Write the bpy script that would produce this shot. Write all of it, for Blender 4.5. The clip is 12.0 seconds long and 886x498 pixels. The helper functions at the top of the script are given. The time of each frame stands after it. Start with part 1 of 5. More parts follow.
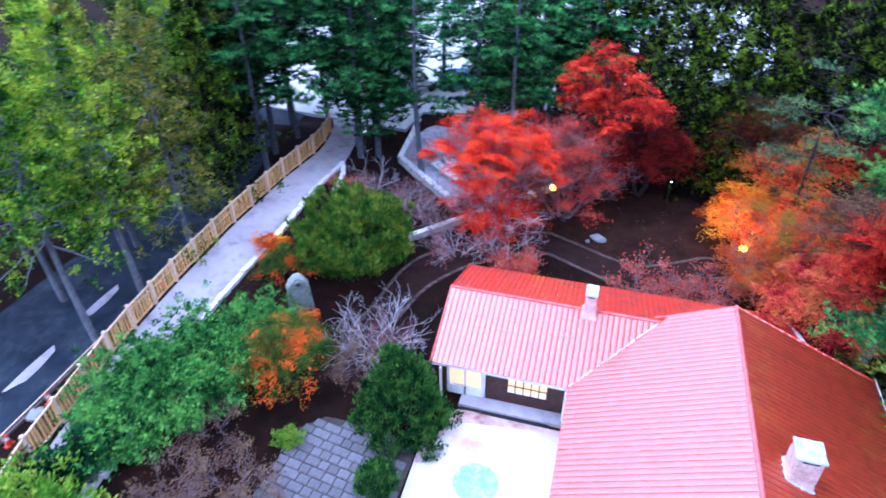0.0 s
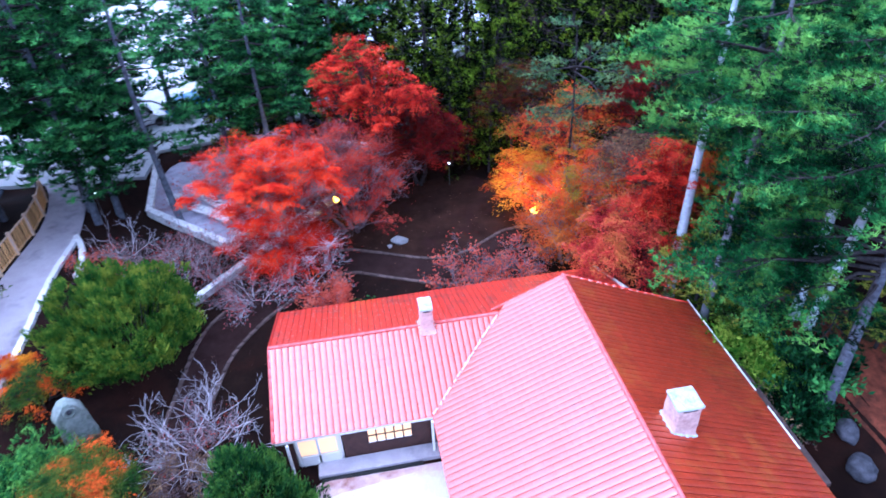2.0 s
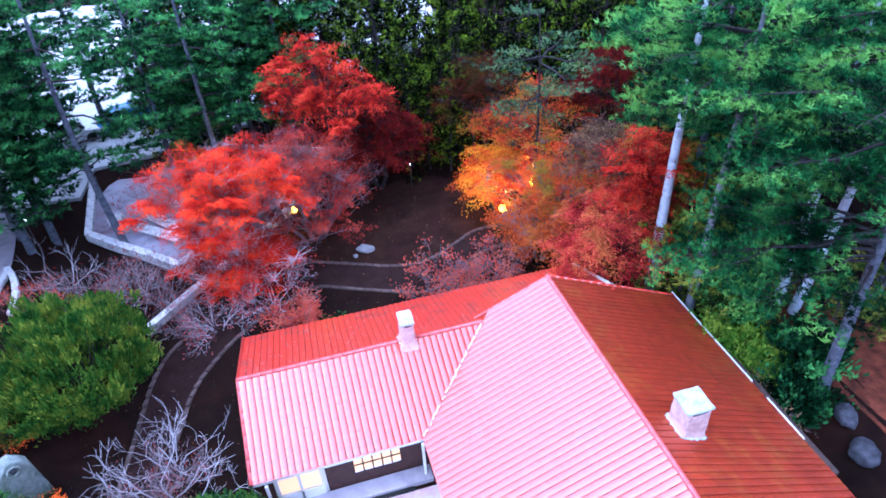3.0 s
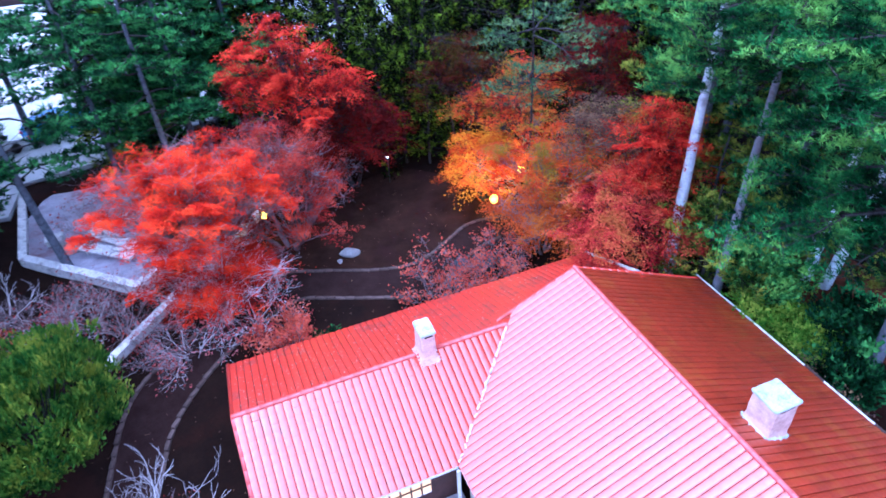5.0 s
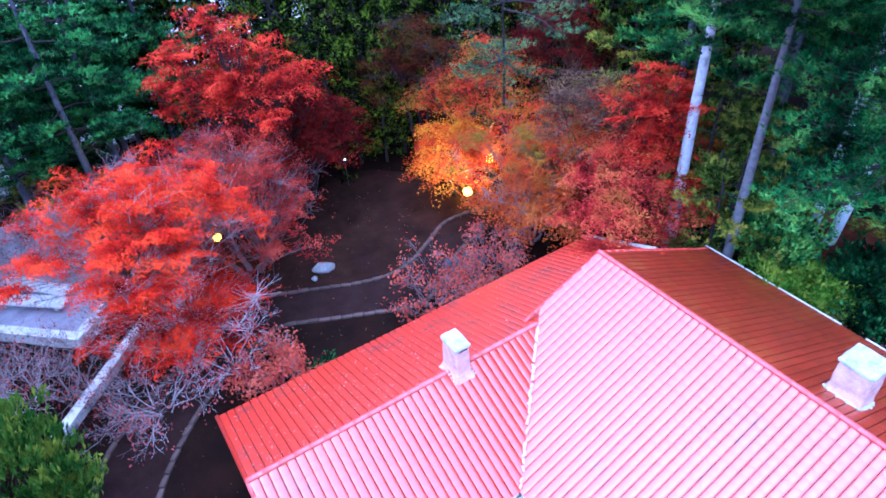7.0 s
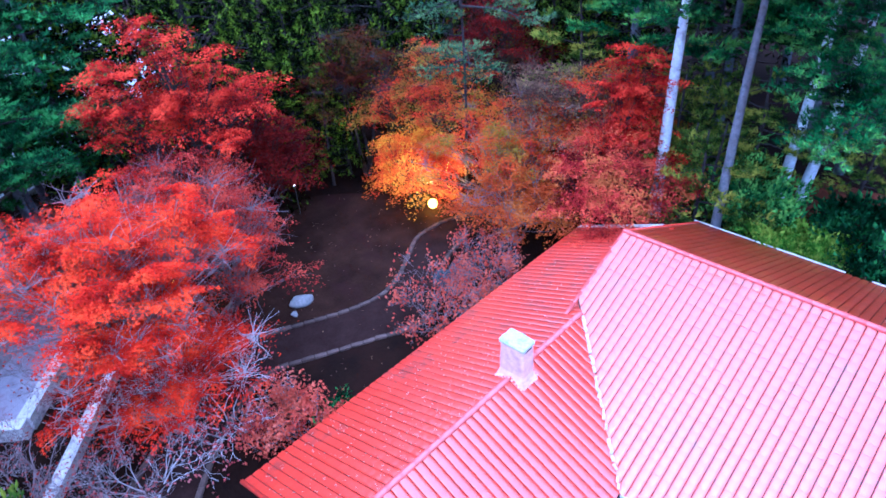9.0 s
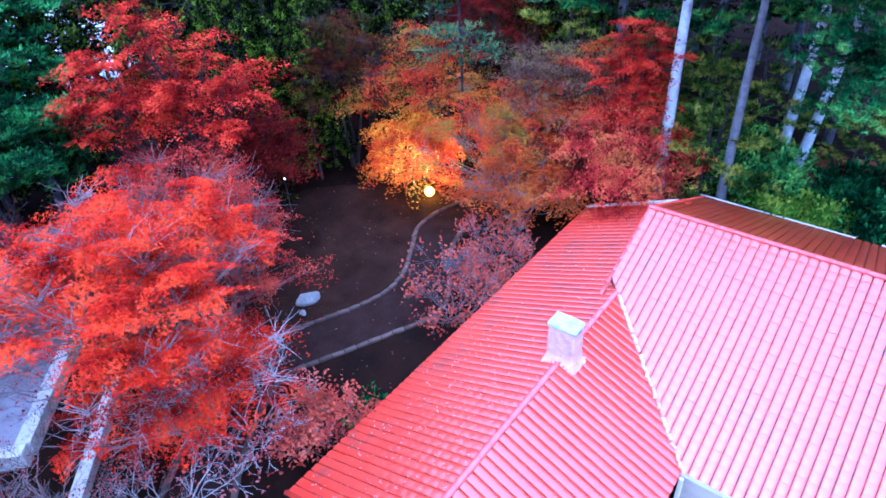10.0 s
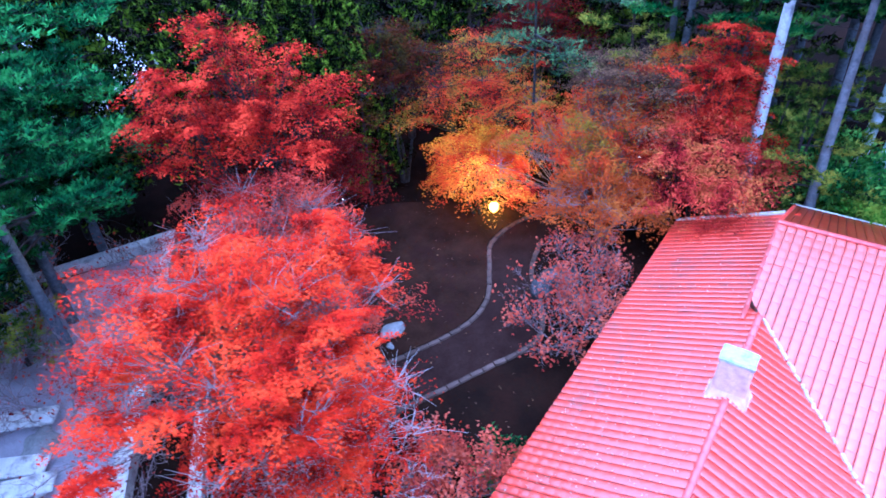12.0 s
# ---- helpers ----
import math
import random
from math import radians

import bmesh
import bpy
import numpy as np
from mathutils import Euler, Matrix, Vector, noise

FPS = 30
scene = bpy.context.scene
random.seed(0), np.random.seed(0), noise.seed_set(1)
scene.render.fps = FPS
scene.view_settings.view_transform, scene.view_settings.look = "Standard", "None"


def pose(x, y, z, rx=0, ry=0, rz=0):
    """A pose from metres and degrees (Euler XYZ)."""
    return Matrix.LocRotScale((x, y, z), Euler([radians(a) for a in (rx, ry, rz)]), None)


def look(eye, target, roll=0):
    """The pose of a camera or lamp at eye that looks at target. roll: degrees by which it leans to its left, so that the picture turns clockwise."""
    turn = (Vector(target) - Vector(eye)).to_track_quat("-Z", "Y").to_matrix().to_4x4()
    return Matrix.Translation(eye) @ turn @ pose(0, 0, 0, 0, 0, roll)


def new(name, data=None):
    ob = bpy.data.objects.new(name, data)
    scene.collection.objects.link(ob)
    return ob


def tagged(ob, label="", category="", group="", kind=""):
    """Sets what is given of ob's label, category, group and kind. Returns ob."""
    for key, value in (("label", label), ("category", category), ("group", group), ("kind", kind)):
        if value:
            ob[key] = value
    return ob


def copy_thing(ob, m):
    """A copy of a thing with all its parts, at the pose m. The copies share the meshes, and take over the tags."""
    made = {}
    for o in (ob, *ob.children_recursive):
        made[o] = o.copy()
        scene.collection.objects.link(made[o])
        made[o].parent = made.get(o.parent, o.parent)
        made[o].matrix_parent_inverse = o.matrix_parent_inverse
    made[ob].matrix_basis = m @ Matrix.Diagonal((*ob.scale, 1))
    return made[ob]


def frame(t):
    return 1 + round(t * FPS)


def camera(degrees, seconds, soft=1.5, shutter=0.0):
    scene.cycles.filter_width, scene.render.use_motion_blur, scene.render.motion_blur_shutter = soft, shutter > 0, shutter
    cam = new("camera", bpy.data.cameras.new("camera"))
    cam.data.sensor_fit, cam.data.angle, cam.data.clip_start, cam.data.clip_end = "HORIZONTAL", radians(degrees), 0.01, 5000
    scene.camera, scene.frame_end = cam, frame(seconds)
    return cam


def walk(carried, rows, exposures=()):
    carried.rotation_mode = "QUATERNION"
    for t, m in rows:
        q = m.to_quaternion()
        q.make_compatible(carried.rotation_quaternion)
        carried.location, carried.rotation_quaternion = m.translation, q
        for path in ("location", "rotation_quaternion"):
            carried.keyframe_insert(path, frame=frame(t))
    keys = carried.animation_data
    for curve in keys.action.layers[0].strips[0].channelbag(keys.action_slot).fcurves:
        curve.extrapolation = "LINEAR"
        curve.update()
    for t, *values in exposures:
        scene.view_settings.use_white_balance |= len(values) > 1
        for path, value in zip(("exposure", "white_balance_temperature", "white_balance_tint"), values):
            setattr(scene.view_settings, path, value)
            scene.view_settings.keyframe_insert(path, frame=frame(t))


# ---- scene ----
cam = camera(70.1, 12.0, soft=1.7, shutter=0.5)
PATH = [
    (0, (0.185, -0.402, 22.33), (-0.269, 1.157, 21.163), -0.5),
    (0.5, (-0.336, 0.456, 22.205), (-0.619, 2.052, 21.033), -1.3),
    (1, (-0.804, 1.261, 22.081), (-0.864, 2.876, 20.902), -2.0),
    (1.5, (-1.203, 2.033, 21.834), (-1.093, 3.64, 20.649), -2.3),
    (2, (-1.567, 2.932, 21.551), (-1.323, 4.518, 20.357), -2.7),
    (2.5, (-1.922, 3.749, 21.247), (-1.581, 5.313, 20.049), -3.0),
    (3, (-2.265, 4.697, 20.93), (-1.87, 6.242, 19.723), -3.2),
    (3.2, (-2.363, 5.093, 20.829), (-1.956, 6.628, 19.612), -3.2),
    (4.8, (-3.84, 7.466, 19.226), (-3.315, 8.971, 18.018), -3.2),
    (5, (-4.034, 7.797, 19.126), (-3.466, 9.281, 17.911), -3.2),
    (5.5, (-4.631, 8.591, 18.694), (-3.965, 10.029, 17.474), -3.3),
    (6, (-5.126, 9.406, 18.293), (-4.391, 10.802, 17.063), -3.6),
    (6.5, (-5.526, 10.296, 17.948), (-4.751, 11.666, 16.714), -3.8),
    (7, (-6.008, 11.165, 17.659), (-5.197, 12.523, 16.436), -4.0),
    (7.2, (-6.227, 11.471, 17.574), (-5.405, 12.827, 16.356), -4.0),
    (9, (-8.942, 14.589, 15.946), (-7.792, 15.758, 14.802), -3.8),
    (9.5, (-9.573, 15.556, 15.708), (-8.366, 16.654, 14.552), -3.9),
    (10, (-10.057, 16.674, 15.503), (-8.815, 17.715, 14.33), -3.7),
    (10.5, (-10.333, 17.89, 15.341), (-9.066, 18.89, 14.159), -3.7),
    (11, (-10.585, 19.036, 15.334), (-9.303, 20.022, 14.157), -3.6),
    (11.5, (-10.801, 20.088, 15.377), (-9.511, 21.067, 14.202), -3.6),
    (12, (-11.277, 21.143, 15.399), (-9.969, 22.104, 14.229), -3.6),
]
walk(cam, [(t, look(eye, target, roll)) for t, eye, target, roll in PATH], [(0, 1.27, 4550, 16), (6, 1.25, 4250, 20), (12, 1.27, 3950, 15)])

# ---- world, sun, exposure ----
world = bpy.data.worlds.new("overcast_dusk")
scene.world = world
world.use_nodes = True
wn = world.node_tree.nodes
sky = wn.new("ShaderNodeTexSky")
sky.sky_type, sky.sun_disc = "NISHITA", False
SUN_EL, SUN_AZ = radians(74), radians(270)
sky.sun_elevation, sky.sun_rotation = SUN_EL, SUN_AZ
sky.air_density, sky.dust_density, sky.ozone_density = 1.0, 6.0, 1.5
wn["Background"].inputs["Strength"].default_value = 0.058
world.node_tree.links.new(sky.outputs["Color"], wn["Background"].inputs["Color"])
sun = new("sun", bpy.data.lights.new("sun", "SUN"))
sun.data.energy, sun.data.angle, sun.data.color = 3.4, radians(146), (0.98, 0.96, 1.0)
sun.matrix_world = look((math.sin(SUN_AZ) * 60, math.cos(SUN_AZ) * 60, 60 * math.tan(SUN_EL)), (0, 0, 0))


# ---- materials ----
def material(name, rough=0.7, metal=0.0):
    m = bpy.data.materials.new(name)
    m.use_nodes = True
    b = m.node_tree.nodes["Principled BSDF"]
    b.inputs["Roughness"].default_value, b.inputs["Metallic"].default_value = rough, metal
    return m, m.node_tree, b


def node(tree, kind, **settings):
    n = tree.nodes.new(kind)
    for key, value in settings.items():
        n.inputs[key.replace("_", " ")].default_value = value
    return n


def ramp(tree, source, stops):
    r = tree.nodes.new("ShaderNodeValToRGB")
    while len(r.color_ramp.elements) < len(stops):
        r.color_ramp.elements.new(0.5)
    for e, (at, c) in zip(r.color_ramp.elements, stops):
        e.position, e.color = at, (*c, 1)
    tree.links.new(source, r.inputs["Fac"])
    return r.outputs["Color"]


def mix(tree, a, b, fac, mode="MIX"):
    n = tree.nodes.new("ShaderNodeMix")
    n.data_type, n.blend_type = "RGBA", mode
    for slot, v in ((0, fac), (6, a), (7, b)):
        if isinstance(v, (int, float)):
            n.inputs[slot].default_value = v
        elif isinstance(v, tuple):
            n.inputs[slot].default_value = (*v, 1)
        else:
            tree.links.new(v, n.inputs[slot])
    return n.outputs[2]


def surface(name, dark, light, scale=3.0, rough=0.75, stain=None, stain_scale=0.6, bump=0.3, fine=40.0, spread=0.0):
    """A mineral, bark or painted surface: two-scale noise between two colours, stains, fine relief; spread varies it by object."""
    m, t, b = material(name, rough)
    b.inputs["Specular IOR Level"].default_value = 0.08 if rough > 0.7 else 0.4
    where = t.nodes.new("ShaderNodeTexCoord").outputs["Object"]
    if spread:
        info = t.nodes.new("ShaderNodeObjectInfo")
    n1, n2 = node(t, "ShaderNodeTexNoise", Scale=scale, Detail=5.0, Roughness=0.6), node(t, "ShaderNodeTexNoise", Scale=fine, Detail=3.0)
    for n in (n1, n2):
        t.links.new(where, n.inputs["Vector"])
    col = ramp(t, n1.outputs["Fac"], ((0.3, dark), (0.7, light)))
    col = mix(t, col, ramp(t, n2.outputs["Fac"], ((0.3, (0.72, 0.72, 0.72)), (0.7, (1.2, 1.2, 1.2)))), 0.6, "MULTIPLY")
    if stain:
        n3 = node(t, "ShaderNodeTexNoise", Scale=stain_scale, Detail=6.0, Roughness=0.7)
        t.links.new(where, n3.inputs["Vector"])
        fac = ramp(t, n3.outputs["Fac"], ((0.5, (0, 0, 0)), (0.68, (1, 1, 1))))
        col = mix(t, col, stain, fac)
    if spread:
        lo, hi = 1 - spread, 1 + spread
        col = mix(t, col, ramp(t, info.outputs["Random"], ((0.0, (lo, lo, lo)), (1.0, (hi, hi, hi)))), 1.0, "MULTIPLY")
    t.links.new(col, b.inputs["Base Color"])
    bm_ = node(t, "ShaderNodeBump", Strength=bump, Distance=0.02)
    t.links.new(n2.outputs["Fac"], bm_.inputs["Height"])
    t.links.new(bm_.outputs["Normal"], b.inputs["Normal"])
    return m


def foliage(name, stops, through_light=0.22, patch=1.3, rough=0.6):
    """Leaves: colour by leaf, patches by place that paint in hollows and lit tufts, and a little light let through."""
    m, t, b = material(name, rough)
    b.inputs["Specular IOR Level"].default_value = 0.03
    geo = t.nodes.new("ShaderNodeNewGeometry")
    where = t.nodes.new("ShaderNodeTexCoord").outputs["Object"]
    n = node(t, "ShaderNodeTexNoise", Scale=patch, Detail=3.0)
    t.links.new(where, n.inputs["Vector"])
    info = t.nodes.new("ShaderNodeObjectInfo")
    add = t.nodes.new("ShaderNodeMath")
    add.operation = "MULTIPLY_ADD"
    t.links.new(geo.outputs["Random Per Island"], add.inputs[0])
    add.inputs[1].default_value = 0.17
    # Steep noise swing: dark patches imitate shaded hollows, bright ones lit tufts.
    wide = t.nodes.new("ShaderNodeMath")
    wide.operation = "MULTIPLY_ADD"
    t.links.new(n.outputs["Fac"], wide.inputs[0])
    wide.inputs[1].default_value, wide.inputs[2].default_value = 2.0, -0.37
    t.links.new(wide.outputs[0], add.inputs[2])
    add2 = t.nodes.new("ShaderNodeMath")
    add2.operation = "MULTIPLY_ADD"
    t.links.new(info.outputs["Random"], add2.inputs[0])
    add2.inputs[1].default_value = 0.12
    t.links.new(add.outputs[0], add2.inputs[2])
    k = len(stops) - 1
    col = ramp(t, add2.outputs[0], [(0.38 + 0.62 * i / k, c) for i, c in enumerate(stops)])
    t.links.new(col, b.inputs["Base Color"])
    tr = t.nodes.new("ShaderNodeBsdfTranslucent")
    t.links.new(col, tr.inputs["Color"])
    mx = t.nodes.new("ShaderNodeMixShader")
    mx.inputs["Fac"].default_value = through_light
    t.links.new(b.outputs["BSDF"], mx.inputs[1])
    t.links.new(tr.outputs["BSDF"], mx.inputs[2])
    t.links.new(mx.outputs[0], t.nodes["Material Output"].inputs["Surface"])
    return m


def glow(name, colour, strength):
    m, t, b = material(name)
    b.inputs["Base Color"].default_value = (*colour, 1)
    b.inputs["Emission Color"].default_value, b.inputs["Emission Strength"].default_value = (*colour, 1), strength
    return m


def roof_paint(name, dark, light, dirt=(0.3, 0.05, 0.04), coat=1.0):
    """Gloss paint on fired tiles: a red body under a clear coat, dusty and scuffed."""
    m = surface(name, dark, light, scale=1.2, rough=0.5, stain=dirt, stain_scale=0.9, bump=0.12, fine=30, spread=0.12)
    b = m.node_tree.nodes["Principled BSDF"]
    b.inputs["Coat Weight"].default_value, b.inputs["Coat Roughness"].default_value, b.inputs["Coat IOR"].default_value = coat, 0.26, 2.0
    b.inputs["Specular IOR Level"].default_value = 0.35
    return m


TILE = roof_paint("red_tile_paint", (0.60, 0.030, 0.012), (0.72, 0.046, 0.018))
# Darker body and weaker coat put the slope's shade into the paint; stains are lichen.
WEATHERED_SHADED = roof_paint("weathered_tile_paint", (0.26, 0.0266, 0.0066), (0.429, 0.042, 0.011), (0.39, 0.0812, 0.0132), 0.4)
RIDGE = roof_paint("ridge_paint", (0.60, 0.09, 0.09), (0.72, 0.13, 0.12), coat=0.3)
MORTAR = surface("pale_mortar", (0.35, 0.30, 0.29), (0.62, 0.58, 0.56), scale=6)
STUCCO = surface("chimney_stucco", (0.60, 0.41, 0.39), (0.74, 0.56, 0.53), scale=4, stain=(0.46, 0.29, 0.28), stain_scale=2.5)
CAP = surface("white_cap_paint", (0.42, 0.50, 0.52), (0.60, 0.66, 0.67), scale=5, stain=(0.18, 0.28, 0.32), stain_scale=3)
WHITE = surface("white_paint", (0.72, 0.72, 0.72), (0.82, 0.82, 0.82), scale=2, rough=0.5, bump=0.05)
WALLPAINT = surface("cream_wall", (0.55, 0.50, 0.44), (0.66, 0.60, 0.54), scale=1.5, stain=(0.3, 0.25, 0.22))
DARKWOOD = surface("dark_stained_wood", (0.03, 0.012, 0.01), (0.07, 0.03, 0.022), scale=3, rough=0.45)
FENCEWOOD = surface("golden_fence_wood", (0.683, 0.322, 0.113), (0.850, 0.569, 0.228), scale=4, spread=0.2, stain=(0.418, 0.246, 0.133))
RAILWOOD = surface("pale_fence_rail", (0.632, 0.460, 0.322), (0.828, 0.644, 0.483), scale=4)
# Earth tones set well below real soil; part of the tree shade lies in them.
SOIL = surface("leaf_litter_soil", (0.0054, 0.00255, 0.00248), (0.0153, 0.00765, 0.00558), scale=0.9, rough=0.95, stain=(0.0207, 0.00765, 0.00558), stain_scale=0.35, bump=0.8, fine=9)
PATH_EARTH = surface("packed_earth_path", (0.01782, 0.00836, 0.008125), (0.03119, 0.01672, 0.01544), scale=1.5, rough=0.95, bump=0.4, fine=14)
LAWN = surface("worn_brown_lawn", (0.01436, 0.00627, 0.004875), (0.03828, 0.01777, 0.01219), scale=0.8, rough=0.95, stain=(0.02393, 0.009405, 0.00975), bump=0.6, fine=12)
CONCRETE = surface("driveway_concrete", (0.3402, 0.3092, 0.3575), (0.4955, 0.4644, 0.507), scale=0.7, stain=(0.1715, 0.1553, 0.1937), stain_scale=0.35, bump=0.2)
ASPHALT = surface("asphalt", (0.010, 0.015, 0.026), (0.028, 0.038, 0.060), scale=0.8, stain=(0.05, 0.06, 0.08), stain_scale=0.5, bump=0.4)
LOT = surface("pale_concrete_lot", (0.496, 0.512, 0.544), (0.640, 0.656, 0.680), scale=0.3, stain=(0.360, 0.376, 0.416), stain_scale=0.2)
PATIO = surface("whitewashed_patio", (0.50, 0.44, 0.46), (0.62, 0.57, 0.59), scale=0.8, stain=(0.46, 0.22, 0.21), stain_scale=0.35, bump=0.15)
PATIO_PINK = surface("pink_brown_patio_wash", (0.40, 0.24, 0.23), (0.58, 0.46, 0.46), scale=1.6, stain=(0.26, 0.13, 0.11), stain_scale=1.1, bump=0.15)
PATIO_BLUE = surface("pale_blue_circle_paint", (0.22, 0.44, 0.49), (0.33, 0.53, 0.57), scale=3, stain=(0.52, 0.60, 0.62), stain_scale=2.2)
PAVER = surface("grey_stone_paver", (0.099, 0.099, 0.119), (0.169, 0.164, 0.189), scale=2.5, spread=0.18, stain=(0.070, 0.059, 0.065), stain_scale=1.2)
JOINT = surface("dark_joint_soil", (0.035, 0.03, 0.03), (0.07, 0.06, 0.06), scale=4)
KERB = surface("brown_kerb_stone", (0.07, 0.05, 0.048), (0.14, 0.10, 0.09), scale=5, spread=0.25)
WHITEWALL = surface("whitewashed_wall", (0.660, 0.660, 0.704), (0.850, 0.850, 0.850), scale=3, stain=(0.242, 0.209, 0.242), stain_scale=2.2, spread=0.1)
TERRACE = surface("terrace_paving", (0.2776, 0.2594, 0.3204), (0.5552, 0.537, 0.6625), scale=1.2, stain=(0.185, 0.09749, 0.1104), stain_scale=0.6)
NEEDLES = surface("red_brown_needle_litter", (0.0675, 0.0216, 0.0135), (0.216, 0.06075, 0.0324), scale=2.2, rough=0.95, stain=(0.0405, 0.0189, 0.0135), stain_scale=0.9, bump=0.9, fine=25)
ROCKPALE = surface("pale_boulder", (0.225, 0.225, 0.247), (0.330, 0.330, 0.352), scale=4, bump=0.6, fine=14)
ROCKDARK = surface("dark_boulder", (0.035, 0.037, 0.045), (0.09, 0.09, 0.11), scale=4, bump=0.6, fine=14)
MONUMENT = surface("lichen_grey_stone", (0.16, 0.19, 0.18), (0.32, 0.35, 0.33), scale=5, stain=(0.10, 0.14, 0.09), stain_scale=2.0, bump=0.6)
GREYBARK = surface("pale_grey_bark", (0.114, 0.125, 0.156), (0.270, 0.281, 0.333), scale=5, stain=(0.104, 0.094, 0.094), stain_scale=2.5, bump=0.8, fine=18)
PALEBARK = surface("bluish_white_bark", (0.50, 0.58, 0.70), (0.72, 0.80, 0.90), scale=5, stain=(0.32, 0.36, 0.44), stain_scale=2.0, bump=0.8, fine=18)
BLUEBARK = surface("blue_grey_bark", (0.060, 0.069, 0.090), (0.165, 0.180, 0.225), scale=5, bump=0.8, fine=18)
DARKBARK = surface("dark_bark", (0.021, 0.018, 0.020), (0.060, 0.054, 0.057), scale=5, bump=0.8, fine=18)
TWIG = surface("grey_twigs", (0.150, 0.112, 0.128), (0.270, 0.217, 0.240), scale=5, bump=0.2)
BROWNTWIG = surface("brown_twigs", (0.070, 0.038, 0.030), (0.150, 0.090, 0.070), scale=5, bump=0.2)
LILACTWIG = surface("lilac_grey_twigs", (0.1944, 0.1485, 0.1683), (0.324, 0.264, 0.2871), scale=5, bump=0.2)
PALETWIG = surface("bleached_twigs", (0.367, 0.345, 0.387), (0.593, 0.560, 0.603), scale=5, bump=0.2)
CONE = surface("red_plastic", (0.62, 0.03, 0.015), (0.75, 0.05, 0.02), rough=0.4, bump=0.03)
CARWHITE = surface("white_car_paint", (0.70, 0.72, 0.75), (0.80, 0.82, 0.85), rough=0.25, bump=0.0)
CARBLUE = surface("blue_car_paint", (0.03, 0.16, 0.42), (0.05, 0.22, 0.52), rough=0.25, bump=0.0)
SIGNRED = surface("red_sign_paint", (0.60, 0.04, 0.04), (0.72, 0.06, 0.06), rough=0.5, bump=0.0)
RUBBER = surface("black_rubber", (0.015, 0.015, 0.015), (0.03, 0.03, 0.03), bump=0.1)
DARKMETAL = surface("dark_lamp_metal", (0.03, 0.03, 0.03), (0.06, 0.06, 0.06), rough=0.4, bump=0.05)
LAMPGLOW = glow("warm_lamp_lens", (1.0, 0.50, 0.004), 11.0)
LAMPWHITE = glow("small_white_lamp", (1.0, 0.9, 0.75), 6.0)
WINDOWGLOW = glow("lit_blind", (0.95, 0.55, 0.24), 0.4)

# Darkest needle stops stand for shade inside the crown, brightest for sunlit sprays.
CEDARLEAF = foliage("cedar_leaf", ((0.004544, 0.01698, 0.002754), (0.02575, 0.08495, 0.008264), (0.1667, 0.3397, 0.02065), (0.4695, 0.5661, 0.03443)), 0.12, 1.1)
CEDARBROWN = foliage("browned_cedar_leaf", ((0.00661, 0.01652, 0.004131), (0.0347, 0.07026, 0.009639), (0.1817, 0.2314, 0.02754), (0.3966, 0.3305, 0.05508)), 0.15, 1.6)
# Near-black stops paint the wood's shaded gaps, the last stop its lit tips.
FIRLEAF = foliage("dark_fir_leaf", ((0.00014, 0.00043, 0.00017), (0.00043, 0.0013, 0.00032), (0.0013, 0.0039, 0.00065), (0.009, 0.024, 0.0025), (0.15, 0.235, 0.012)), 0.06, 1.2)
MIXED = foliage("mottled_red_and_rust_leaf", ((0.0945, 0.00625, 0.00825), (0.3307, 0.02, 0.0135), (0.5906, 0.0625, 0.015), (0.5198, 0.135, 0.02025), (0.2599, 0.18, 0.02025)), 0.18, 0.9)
# Needles run from painted gap shade to painted lit plate tops.
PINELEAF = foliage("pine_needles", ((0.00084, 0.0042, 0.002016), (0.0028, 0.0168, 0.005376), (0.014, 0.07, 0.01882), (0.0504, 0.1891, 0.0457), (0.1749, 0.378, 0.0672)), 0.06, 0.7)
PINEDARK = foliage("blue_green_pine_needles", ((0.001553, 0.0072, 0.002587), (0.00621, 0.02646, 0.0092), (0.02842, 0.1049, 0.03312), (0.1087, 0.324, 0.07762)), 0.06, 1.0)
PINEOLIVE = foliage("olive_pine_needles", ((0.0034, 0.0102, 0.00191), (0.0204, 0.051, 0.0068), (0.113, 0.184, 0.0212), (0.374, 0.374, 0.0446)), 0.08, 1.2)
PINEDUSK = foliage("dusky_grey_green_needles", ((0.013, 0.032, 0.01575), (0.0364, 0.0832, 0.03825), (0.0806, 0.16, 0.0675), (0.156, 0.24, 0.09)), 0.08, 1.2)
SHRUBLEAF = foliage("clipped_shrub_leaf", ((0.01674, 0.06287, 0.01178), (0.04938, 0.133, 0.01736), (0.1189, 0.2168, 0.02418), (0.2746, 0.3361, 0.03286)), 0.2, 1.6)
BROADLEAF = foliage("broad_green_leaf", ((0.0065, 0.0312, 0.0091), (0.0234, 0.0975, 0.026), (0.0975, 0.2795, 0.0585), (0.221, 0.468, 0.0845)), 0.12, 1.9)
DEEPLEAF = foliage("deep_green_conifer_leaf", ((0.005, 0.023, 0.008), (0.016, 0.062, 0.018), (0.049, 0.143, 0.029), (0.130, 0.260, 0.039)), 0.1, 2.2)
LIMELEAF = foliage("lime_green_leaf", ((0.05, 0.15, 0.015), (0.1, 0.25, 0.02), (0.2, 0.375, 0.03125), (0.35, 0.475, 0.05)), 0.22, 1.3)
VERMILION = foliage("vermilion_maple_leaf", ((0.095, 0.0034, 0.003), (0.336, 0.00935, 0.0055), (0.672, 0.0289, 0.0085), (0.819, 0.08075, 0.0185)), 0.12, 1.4)
